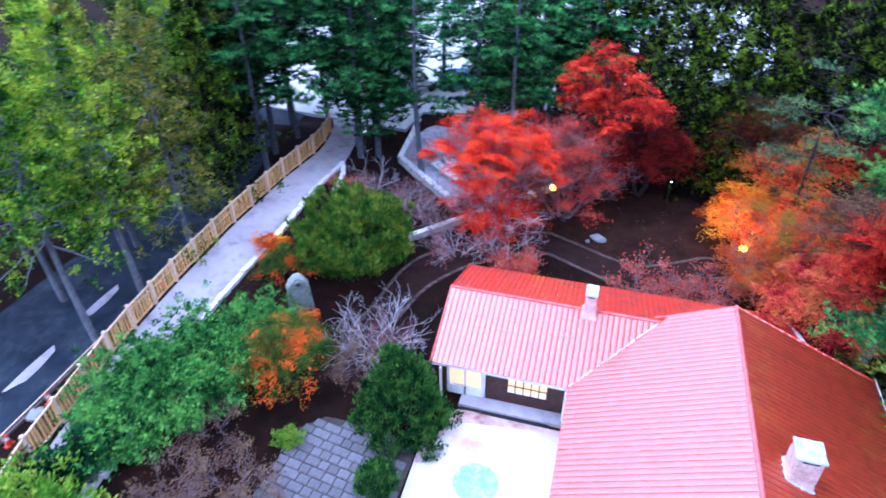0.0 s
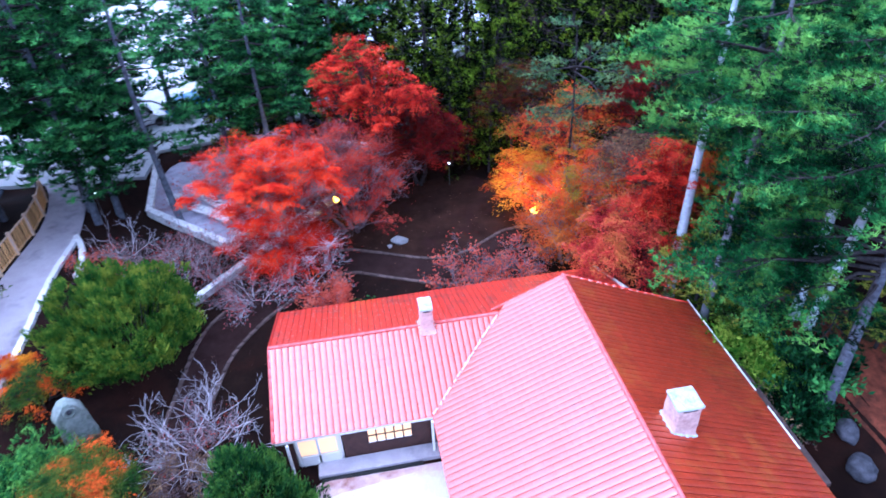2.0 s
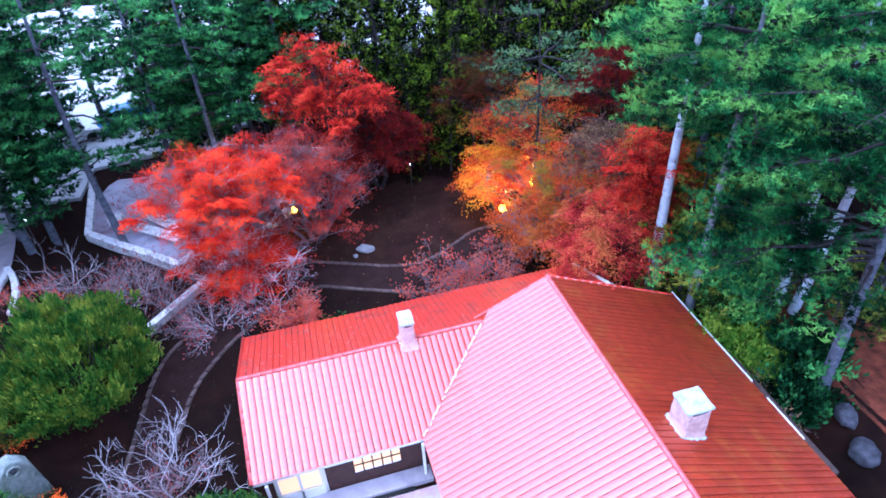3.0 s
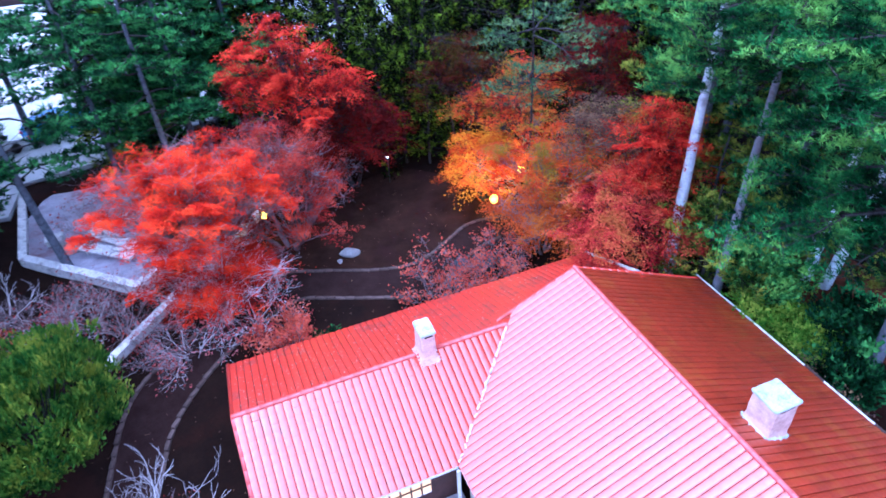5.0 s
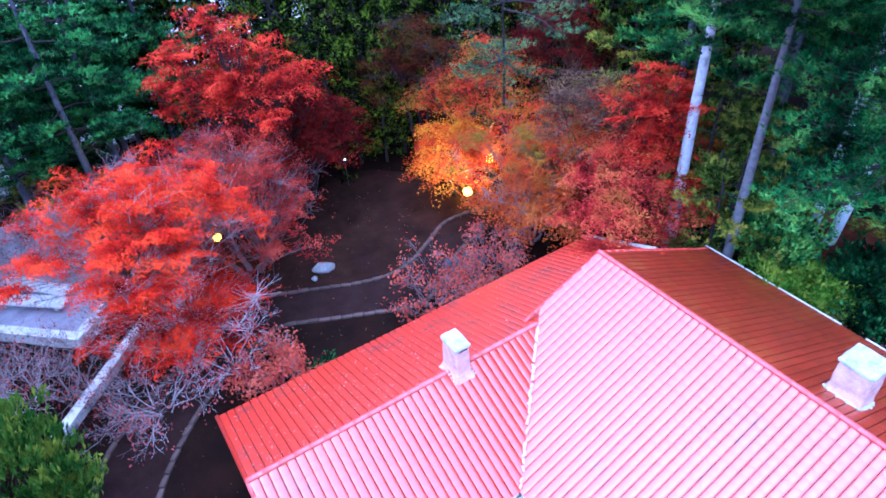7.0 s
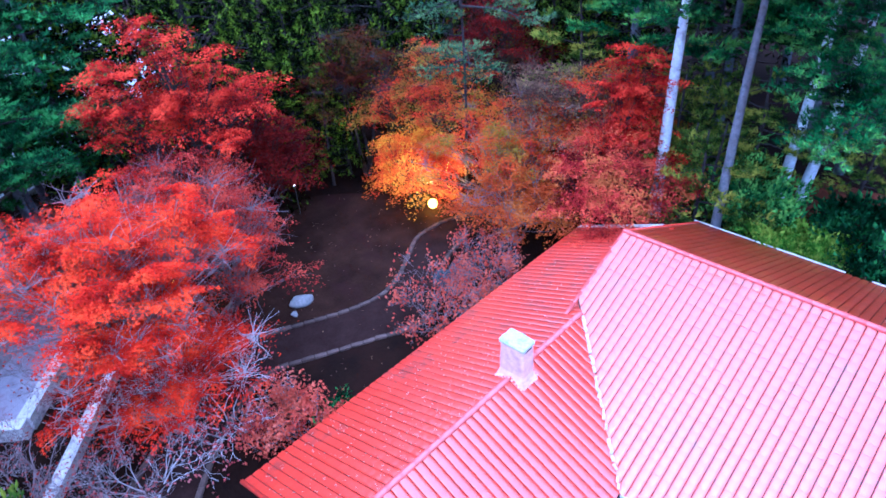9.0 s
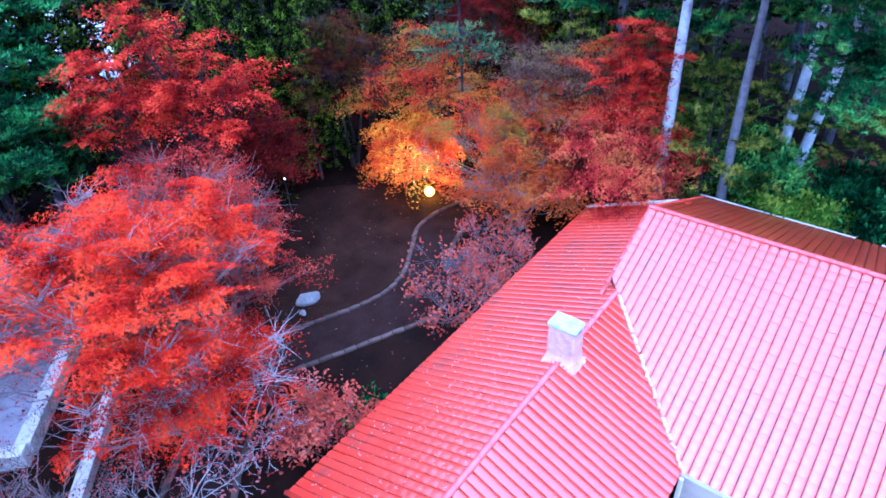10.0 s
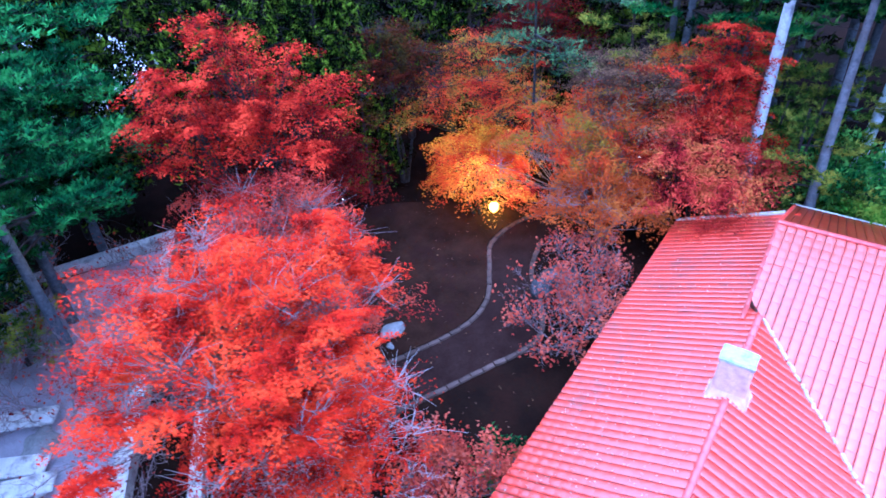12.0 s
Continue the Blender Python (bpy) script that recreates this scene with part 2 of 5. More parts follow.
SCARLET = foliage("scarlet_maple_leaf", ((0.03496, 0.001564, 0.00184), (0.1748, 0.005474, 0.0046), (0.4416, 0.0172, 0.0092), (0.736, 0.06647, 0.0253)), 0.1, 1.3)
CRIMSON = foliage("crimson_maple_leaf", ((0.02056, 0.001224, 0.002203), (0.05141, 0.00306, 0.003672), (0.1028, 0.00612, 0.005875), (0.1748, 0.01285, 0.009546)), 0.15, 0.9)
# Red and rust leaves darkened in colour for the shade before the firs.
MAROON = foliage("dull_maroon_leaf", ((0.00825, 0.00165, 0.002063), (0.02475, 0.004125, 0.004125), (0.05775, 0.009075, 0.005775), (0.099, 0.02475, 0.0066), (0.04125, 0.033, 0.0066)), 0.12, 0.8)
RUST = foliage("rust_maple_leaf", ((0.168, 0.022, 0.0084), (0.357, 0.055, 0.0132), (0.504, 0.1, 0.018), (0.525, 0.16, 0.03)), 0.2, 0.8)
# Orange leaves; the yellow last stop puts lamplight into their colour.
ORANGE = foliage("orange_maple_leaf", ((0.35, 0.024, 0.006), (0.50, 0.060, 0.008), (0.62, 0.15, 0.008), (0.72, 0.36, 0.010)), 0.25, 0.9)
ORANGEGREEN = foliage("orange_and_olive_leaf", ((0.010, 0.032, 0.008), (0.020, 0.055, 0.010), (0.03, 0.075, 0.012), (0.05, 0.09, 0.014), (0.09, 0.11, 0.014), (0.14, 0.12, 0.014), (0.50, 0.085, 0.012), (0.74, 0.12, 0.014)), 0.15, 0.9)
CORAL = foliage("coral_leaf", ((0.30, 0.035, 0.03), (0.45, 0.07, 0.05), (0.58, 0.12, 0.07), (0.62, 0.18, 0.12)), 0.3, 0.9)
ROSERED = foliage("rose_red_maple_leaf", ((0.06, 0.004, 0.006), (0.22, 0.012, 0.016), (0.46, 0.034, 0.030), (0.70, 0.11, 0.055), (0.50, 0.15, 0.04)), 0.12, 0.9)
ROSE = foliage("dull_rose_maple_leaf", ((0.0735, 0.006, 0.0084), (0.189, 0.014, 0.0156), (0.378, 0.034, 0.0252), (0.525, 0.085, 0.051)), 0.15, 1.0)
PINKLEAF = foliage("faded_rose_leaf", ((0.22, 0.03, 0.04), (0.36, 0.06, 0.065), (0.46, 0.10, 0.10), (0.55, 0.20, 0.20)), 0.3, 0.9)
# Serves leaf scraps and also flecks that imitate sky glints on tile edges.
PALEFLECK = foliage("pale_leaf_scrap", ((0.36, 0.16, 0.14), (0.46, 0.26, 0.23), (0.52, 0.36, 0.33)), 0.1, 2.0)
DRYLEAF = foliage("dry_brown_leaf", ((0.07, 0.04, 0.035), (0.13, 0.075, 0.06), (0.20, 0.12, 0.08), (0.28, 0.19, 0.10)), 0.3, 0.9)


# ---- mesh helpers ----
def mesh_of(name, verts, quads, mat, smooth=False):
    verts, quads = np.asarray(verts, np.float32), np.asarray(quads, np.int32)
    me = bpy.data.meshes.new(name)
    me.vertices.add(len(verts))
    me.vertices.foreach_set("co", verts.ravel())
    me.loops.add(quads.size)
    me.loops.foreach_set("vertex_index", quads.ravel())
    me.polygons.add(len(quads))
    me.polygons.foreach_set("loop_start", np.arange(0, quads.size, quads.shape[1], dtype=np.int32))
    me.polygons.foreach_set("use_smooth", np.full(len(quads), smooth))
    me.update(calc_edges=True)
    me.materials.append(mat)
    return me


UP = np.array([0.0, 0.0, 1.0])


class Bag:
    """Gathers quads of one mesh."""

    def __init__(self):
        self.v, self.f, self.n = [], [], 0

    def add(self, verts, quads):
        self.v.append(np.asarray(verts, float))
        self.f.append(np.asarray(quads, int) + self.n)
        self.n += len(verts)
        return self

    def mesh(self, name, mat, smooth=False):
        return mesh_of(name, np.concatenate(self.v), np.concatenate(self.f), mat, smooth)


def part(name, data, mat, parent, label="", at=None):
    """One mesh object under a thing or a part; data: a mesh or a bmesh."""
    if isinstance(data, bmesh.types.BMesh):
        me = bpy.data.meshes.new(name)
        data.to_mesh(me)
        data.free()
        me.materials.append(mat)
        data = me
    ob = new(name, data)
    if parent is not None:
        ob.parent = parent
    if at is not None:
        ob.matrix_basis = at
    return tagged(ob, label)


def thing(name, m, label, category, group="", kind=""):
    ob = new(name)
    ob.empty_display_size = 0.2
    ob.matrix_basis = m
    return tagged(ob, label, category, group, kind)


def box(x0, x1, y0, y1, z0, z1, bevel=0.01):
    bm = bmesh.new()
    bmesh.ops.create_cube(bm, size=1, matrix=Matrix.LocRotScale(((x0 + x1) / 2, (y0 + y1) / 2, (z0 + z1) / 2), None, (x1 - x0, y1 - y0, z1 - z0)))
    if bevel:
        bmesh.ops.bevel(bm, geom=bm.edges[:], offset=bevel, segments=1, affect="EDGES")
    return bm


def tube(points, radii, sides=6):
    p, r = np.asarray(points, float), np.asarray(radii, float)
    t = np.gradient(p, axis=0)
    t /= np.linalg.norm(t, axis=1)[:, None] + 1e-9
    ref = np.where(np.abs(t[:, 2:3]) > 0.9, [[1.0, 0, 0]], [[0, 0, 1.0]])
    a = np.cross(t, ref)
    a /= np.linalg.norm(a, axis=1)[:, None]
    b = np.cross(t, a)
    w = np.arange(sides) / sides * 2 * np.pi
    v = p[:, None] + r[:, None, None] * (a[:, None] * np.cos(w)[None, :, None] + b[:, None] * np.sin(w)[None, :, None])
    i, j = np.meshgrid(np.arange(len(p) - 1), np.arange(sides), indexing="ij")
    k = (j + 1) % sides
    return v.reshape(-1, 3), np.stack([i * sides + j, i * sides + k, (i + 1) * sides + k, (i + 1) * sides + j], -1).reshape(-1, 4)


def unit(v):
    return v / (np.linalg.norm(v, axis=-1, keepdims=True) + 1e-9)


def leaf_quads(bag, at, along, facing, length, width):
    """Pointed leaves: at (n,3), along their length, facing their upper side."""
    a = unit(along)
    b = unit(np.cross(a, facing))
    n = len(at)
    length, width = np.broadcast_to(length, n)[:, None], np.broadcast_to(width, n)[:, None]
    lift = unit(np.cross(b, a)) * length * 0.12
    v = np.stack([at, at + a * length * 0.5 + b * width / 2 + lift, at + a * length, at + a * length * 0.5 - b * width / 2 + lift], 1).reshape(-1, 3)
    bag.add(v, np.arange(4 * n).reshape(n, 4))


def leaf_tris(bag, at, along, facing, length, width):
    """Small leaves and needles, three corners each."""
    a = unit(along)
    b = unit(np.cross(a, facing)) * np.broadcast_to(width, len(at))[:, None] / 2
    v = np.stack([at - b, at + b, at + a * np.broadcast_to(length, len(at))[:, None]], 1).reshape(-1, 3)
    bag.add(v, np.arange(3 * len(at)).reshape(-1, 3))


def smooth(a, b, x):
    t = min(1.0, max(0.0, (x - a) / (b - a)))
    return t * t * (3 - 2 * t)


def ground_z(x, y):
    """Height of the ground: house level 0, garden 0.5, driveway bank 1.5, lower road, bank behind the house's far side."""
    z = 0.5 * smooth(23.5, 27.5, y)
    back = smooth(32.5, 37.5, y)
    left = smooth(-10.5 - 4.6 * back, -15.5 - 1.0 * back, x)
    z = z * (1 - left) + (1.3 + 0.2 * smooth(20, 30, y)) * left
    low = smooth(-20.9, -22.4, x) * (1 - smooth(30, 40, y))
    z = z * (1 - low) + (-0.2) * low
    lot = smooth(44, 47, y + 4.2 * smooth(-13.5, -15.5, x)) * smooth(2, -6, x)
    z = z * (1 - lot) + 0.9 * lot
    bank = smooth(13.0, 16.5, x) * (1 - 0.5 * smooth(26, 34, y))
    z += 1.8 * bank
    away = math.hypot(x, y - 25)
    z += 0.10 * (noise.noise((x * 0.35, y * 0.35, 0)) * smooth(6, 12, abs(x + 1)) + noise.noise((x * 0.09, y * 0.09, 4)) * 2 * smooth(26, 60, away))
    return z


# ---- ground, roads, paths ----
def spaced(lo, hi, fine_lo, fine_hi, step):
    mid = list(np.arange(fine_lo, fine_hi + 0.01, step))
    left, right, d = [], [], step
    a, b = fine_lo, fine_hi
    while a > lo or b < hi:
        d *= 1.35
        a, b = a - d, b + d
        left.insert(0, max(a, lo - 1))
        right.append(min(b, hi + 1))
    return np.array(left + mid + right)


def build_ground():
    xs, ys = spaced(-900, 900, -34, 30, 0.5), spaced(-900, 900, 2, 72, 0.5)
    v = np.array([(x, y, ground_z(x, y)) for y in ys for x in xs])
    i, j = np.meshgrid(np.arange(len(ys) - 1), np.arange(len(xs) - 1), indexing="ij")
    w = len(xs)
    q = np.stack([i * w + j, i * w + j + 1, (i + 1) * w + j + 1, (i + 1) * w + j], -1).reshape(-1, 4)
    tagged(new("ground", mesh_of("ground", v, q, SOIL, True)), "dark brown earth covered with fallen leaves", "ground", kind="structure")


def catmull(points, n=8):
    p = [Vector(q) for q in points]
    p = [2 * p[0] - p[1]] + p + [2 * p[-1] - p[-2]]
    out = []
    for k in range(1, len(p) - 2):
        a, b, c, d = p[k - 1:k + 3]
        for s in range(n):
            t = s / n
            out.append(0.5 * ((2 * b) + (c - a) * t + (2 * a - 5 * b + 4 * c - d) * t * t + (3 * b - a - 3 * c + d) * t ** 3))
    return [(*q,) for q in out + [p[-2]]]


def ribbon(name, left, right, mat, lift, label, category, cross=8, flat=None):
    """A strip of ground surface between two edges, a little above the ground, with a turned-down rim."""
    a, b = catmull(left), catmull(right)
    n = min(len(a), len(b))
    rows = []
    for k in range(n):
        row = []
        for c in range(cross + 1):
            t = c / cross
            x, y = a[k][0] * (1 - t) + b[k][0] * t, a[k][1] * (1 - t) + b[k][1] * t
            row.append((x, y, (ground_z(x, y) if flat is None else flat) + lift))
        row = [(*row[0][:2], row[0][2] - 0.15)] + row + [(*row[-1][:2], row[-1][2] - 0.15)]
        rows.append(row)
    v, w = np.array(rows).reshape(-1, 3), cross + 3
    i, j = np.meshgrid(np.arange(n - 1), np.arange(w - 1), indexing="ij")
    q = np.stack([i * w + j, i * w + j + 1, (i + 1) * w + j + 1, (i + 1) * w + j], -1).reshape(-1, 4)
    return tagged(new(name, mesh_of(name, v, q, mat)), label, category, kind="structure")


def slab(name, outline, z0, z1, mat, label, category, bevel=0.02):
    bm = bmesh.new()
    f = bm.faces.new([bm.verts.new((x, y, z0)) for x, y in outline])
    top = bmesh.ops.extrude_face_region(bm, geom=[f])
    bmesh.ops.translate(bm, vec=(0, 0, z1 - z0), verts=[e for e in top["geom"] if isinstance(e, bmesh.types.BMVert)])
    bmesh.ops.recalc_face_normals(bm, faces=bm.faces)
    ob = part(name, bm, mat, None)
    return tagged(ob, label, category, kind="structure")


build_ground()
DRIVE_L = [(-18.6, 4), (-19.3, 9.85), (-20.3, 15.5), (-20.8, 20.7), (-20.7, 26), (-20.4, 32), (-20.0, 38.5), (-22.5, 45)]
DRIVE_R = [(-15.6, 4), (-16.3, 9.85), (-17.2, 15.5), (-17.8, 20.3), (-17.6, 26), (-17.7, 31), (-17.4, 35.3), (-18.6, 43.5)]
ribbon("driveway", DRIVE_L, DRIVE_R, CONCRETE, 0.03, "pale grey concrete driveway with damp patches beside the fence", "driveway")
ribbon("road", [(-31.5, -10), (-31, 5), (-30, 18), (-30, 30), (-32, 44), (-36, 60)], [(-23.3, -10), (-23.0, 5), (-23.3, 17), (-23.6, 30), (-24.5, 44), (-28, 60)], ASPHALT, 0.03,
       "dark wet asphalt road with worn white markings", "road")
slab("car_park", [(-30, 44.2), (-17.2, 42.7), (-15.3, 42.6), (-15.0, 46.2), (-11.5, 46.8), (-3, 50), (14, 64), (20, 86), (-44, 90)], 0.4, 1.12, LOT, "bright pale concrete car park behind the pines", "car park")
LAWN_NEAR = [(-4.5, 32.6), (-1.1, 31.6), (1.7, 30.4), (3.5, 30.35), (5.2, 31.2), (6.6, 32.0), (8.2, 31.95), (9.7, 31.2)]
LAWN_FAR = [(-3.5, 34.5), (-1, 36.5), (1.5, 37.5), (3.5, 38.6), (5.5, 38.6), (7.2, 37.2), (8.6, 35), (9.8, 33)]
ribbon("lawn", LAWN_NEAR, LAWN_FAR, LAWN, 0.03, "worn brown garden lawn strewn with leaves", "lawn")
PATH_L = [(-11.6, 17.5), (-11.1, 21), (-10.4, 24.9), (-9.5, 27.3), (-8.0, 28.9), (-5.2, 30.8), (-2.9, 32.0), (-1.1, 31.45), (1.7, 30.25), (3.46, 30.2), (5.2, 31.1), (6.6, 31.85), (8.2, 31.8), (9.7, 31.1), (11.5, 29.6)]
PATH_R = [(-9.6, 17.8), (-9.2, 22.3), (-8.5, 24.9), (-7.3, 26.6), (-5.4, 28.45), (-3.6, 29.6), (-2.4, 29.9), (-1.0, 29.3), (0.4, 28.65), (2.6, 27.75), (4.2, 28.4), (5.8, 29.6), (7.6, 30.2), (9.2, 29.6), (10.6, 28.4)]
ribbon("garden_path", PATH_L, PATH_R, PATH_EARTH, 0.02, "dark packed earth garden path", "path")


ribbon("needle_litter", [(15.2, 10.5), (15.8, 14.0), (15.6, 17.0), (15.4, 19.6), (14.9, 23.0)], [(21.0, 10.0), (20.5, 14.0), (19.6, 17.5), (19.4, 20.0), (18.5, 24.0)], NEEDLES, 0.012, "bank covered with red-brown pine needles", "needle litter")


def kerb_row(name, points, mat, size, label, lift=0.0, gap=0.02):
    """Kerb stones laid end to end, each one a piece."""
    root = tagged(new(name), label, "kerb", kind="structure")
    length, wide, high = size
    bm = box(-length / 2, length / 2, -wide / 2, wide / 2, -0.12, high, 0.02)
    me = bpy.data.meshes.new("kerb_stone")
    bm.to_mesh(me)
    bm.free()
    me.materials.append(mat)
    line = [Vector((x, y, 0)) for x, y in catmull(points, 24)]
    rng, walked, nxt = random.Random(len(points)), 0.0, length / 2
    for a, b in zip(line, line[1:]):
        d = (b - a).length
        while walked + d >= nxt:
            p = a.lerp(b, (nxt - walked) / d)
            ob = new("kerb_stone", me)
            ob.parent = root
            ob.matrix_basis = pose(p.x, p.y, ground_z(p.x, p.y) + lift + rng.uniform(-0.015, 0.015), 0, rng.uniform(-2, 2), math.degrees(math.atan2(b.y - a.y, b.x - a.x)) + rng.uniform(-4, 4))
            nxt += length + gap
        walked += d
    return root


kerb_row("kerb", PATH_L[1:], KERB, (0.42, 0.17, 0.09), "low brown stone kerb along the garden path")
kerb_row("kerb", PATH_R[1:13], KERB, (0.42, 0.17, 0.09), "low brown stone kerb along the garden path")
kerb_row("kerb", DRIVE_R[1:7], WHITEWALL, (0.9, 0.3, 0.22), "white painted concrete kerb beside the driveway", gap=0.01)
kerb_row("kerb", [(-17.5, 35.4), (-16.9, 34.2), (-16.5, 32.8), (-16.4, 31.4)], WHITEWALL, (0.6, 0.3, 0.25), "white painted concrete kerb curving off the driveway", gap=0.01)
kerb_row("kerb", [(-23.2, 2), (-23.0, 8), (-23.05, 13), (-23.3, 20), (-23.6, 29)], KERB, (1.0, 0.15, 0.12), "low kerb along the asphalt road")

# worn white lane marks
for k, (y0, y1, x) in enumerate(((8.0, 10.6, -25.0), (13.2, 16.4, -25.1), (18.6, 21.4, -25.3), (10.5, 12.6, -27.6))):
    tagged(ribbon("road_marking", [(x - 0.25, y0), (x - 0.28, (y0 + y1) / 2), (x - 0.2, y1)], [(x + 0.25, y0 + 0.2), (x + 0.3, (y0 + y1) / 2), (x + 0.15, y1 - 0.3)], CONCRETE, 0.036, "", "", cross=2),
           "worn white marking on the asphalt road", "road marking")

# patio, circle, pavers
slab("patio", [(-5.5, 6), (0.7, 6), (0.7, 17.75), (-4.45, 17.75), (-5.3, 16.9), (-5.55, 16.0), (-5.5, 13)], -0.3, 0.06, PATIO, "white and pink washed concrete patio in front of the house", "patio")
ribbon("patio_border", [(-5.5, 14.6), (-5.53, 16.0), (-5.27, 16.9), (-4.43, 17.72), (-2.6, 17.73), (-0.3, 17.73)], [(-5.2, 14.6), (-4.95, 15.7), (-4.6, 16.5), (-4.1, 17.05), (-2.5, 17.3), (-0.3, 17.55)], PATIO_PINK, 0.004, "pink-brown washed border of the patio", "patio border", cross=2, flat=0.06)
slab("patio_circle", [(-2.85 + 0.92 * math.cos(a), 14.35 + 0.92 * math.sin(a)) for a in np.linspace(0, 2 * np.pi, 48, endpoint=False)], 0.03, 0.064, PATIO_BLUE,
     "pale blue painted circle on the patio", "painted circle")
slab("paver_bed", [(-11.8, 9.5), (-5.6, 9.5), (-5.62, 15.2), (-7.4, 15.9), (-10.0, 15.8), (-11.6, 14.2)], -0.3, 0.03, JOINT, "dark soil bed under stone pavers", "paving bed")


def build_pavers():
    root = tagged(new("paving"), "grey stone pavers in uneven rows beside the patio", "paving", kind="structure")
    shapes = []
    for w, d in ((0.62, 0.4), (0.5, 0.4), (0.78, 0.4), (0.42, 0.4)):
        bm = box(-w / 2, w / 2, -d / 2, d / 2, -0.08, 0.035, 0.025)
        me = bpy.data.meshes.new("paver")
        bm.to_mesh(me)
        bm.free()
        me.materials.append(PAVER)
        shapes.append((w, me))
    rng = random.Random(5)
    turn, y, row = math.radians(-9), 9.9, 0
    while y < 16.2:
        x = -11.9 + rng.uniform(0, 0.4)
        while x < -5.6:
            w, me = rng.choice(shapes)
            cx, cy = x + w / 2, y
            px, py = -8.7 + (cx + 8.7) * math.cos(turn) - (cy - 13) * math.sin(turn), 13 + (cx + 8.7) * math.sin(turn) + (cy - 13) * math.cos(turn)
            if px + w / 2 < -5.65 and py < 15.75 - 0.15 * abs(px + 8) and px > -11.7 + 0.35 * max(0, py - 12.5):
                ob = new("paver", me)
                ob.parent = root
                ob.matrix_basis = pose(px, py, 0.035 + rng.uniform(-0.008, 0.008), rng.uniform(-1, 1), rng.uniform(-1, 1), math.degrees(turn) + rng.uniform(-2, 2))
            x += w + 0.035
        y += 0.435


build_pavers()

# terrace behind the garden
slab("terrace", [(-9.1, 33.7), (-0.2, 43.2), (-7.7, 47.0), (-14.9, 45.0), (-14.2, 38.3)], 0.2, 0.62, TERRACE, "purplish grey paved terrace inside white walls", "terrace")


def low_wall(a, b, thick, high, z, label, mat=WHITEWALL):
    """A low wall of long blocks with a slightly wider coping."""
    a, b = Vector((*a, 0)), Vector((*b, 0))
    d = b - a
    root = tagged(new("garden_wall"), label, "wall", kind="structure")
    root.matrix_basis = pose(a.x, a.y, z, 0, 0, math.degrees(math.atan2(d.y, d.x)))
    part("wall_core", box(0.0, d.length, -thick / 2 + 0.03, thick / 2 - 0.03, -0.4, high - 0.06, 0.01), mat, root)
    n = max(1, round(d.length / 1.2))
    bm = box(0.006, d.length / n - 0.006, -thick / 2, thick / 2, high - 0.06, high, 0.012)
    me = bpy.data.meshes.new("coping_stone")
    bm.to_mesh(me)
    bm.free()
    me.materials.append(mat)
    for k in range(n):
        part("coping_stone", me, mat, root, at=pose(d.length * k / n, 0, random.uniform(-0.01, 0.01)))


low_wall((-8.95, 33.75), (-0.1, 43.4), 0.45, 0.5, 0.55, "long low whitewashed wall of the terrace")
low_wall((-9.0, 33.5), (-14.3, 38.4), 0.42, 0.5, 0.55, "low whitewashed wall at the terrace corner")
low_wall((-14.3, 38.4), (-15.0, 45.2), 0.4, 0.4, 0.55, "low whitewashed wall beside the pines")
low_wall((0.2, 43.5), (-7.7, 47.2), 0.4, 0.45, 0.55, "low whitewashed wall at the back of the terrace")
low_wall((-10.5, 29.1), (-2.2, 38.3), 0.38, 0.45, 0.45, "straight low whitewashed wall under the red maple")


# ---- house ----
house = thing("house", pose(0, 0, 0), "low house with pink-red tiled gable roofs and two chimneys", "house")
TILE_W, TILE_L = 0.248, 0.285


def tile_arrays(w=TILE_W, l=TILE_L):
    """One interlocking roof tile: an open joint and a step on one side, a broad crest, a slow fall to the next tile; swelling along its length, lower edge raised with a lip."""
    u = np.array([0.080, 0.080, 0.12, 0.20, 0.42, 0.64, 0.84, 0.94, 1.0])
    h = np.array([-0.035, 0.018, 0.026, 0.030, 0.032, 0.030, 0.025, 0.017, 0.009])
    n = len(u) - 1
    row = lambda y, up: np.stack([u * w, np.full(n + 1, y), h + up], 1)
    lo = row(-0.02, 0.008)
    v = np.concatenate([lo - [0, 0, 0.022], lo, lo, row(l * 0.3, 0.011), row(l * 0.7, 0.008), row(l + 0.01, -0.001)])
    q = [(r * (n + 1) + k, r * (n + 1) + k + 1, (r + 1) * (n + 1) + k + 1, (r + 1) * (n + 1) + k) for r in (0, 2, 3, 4) for k in range(n)]
    return v, np.array(q)


TV, TQ = tile_arrays()


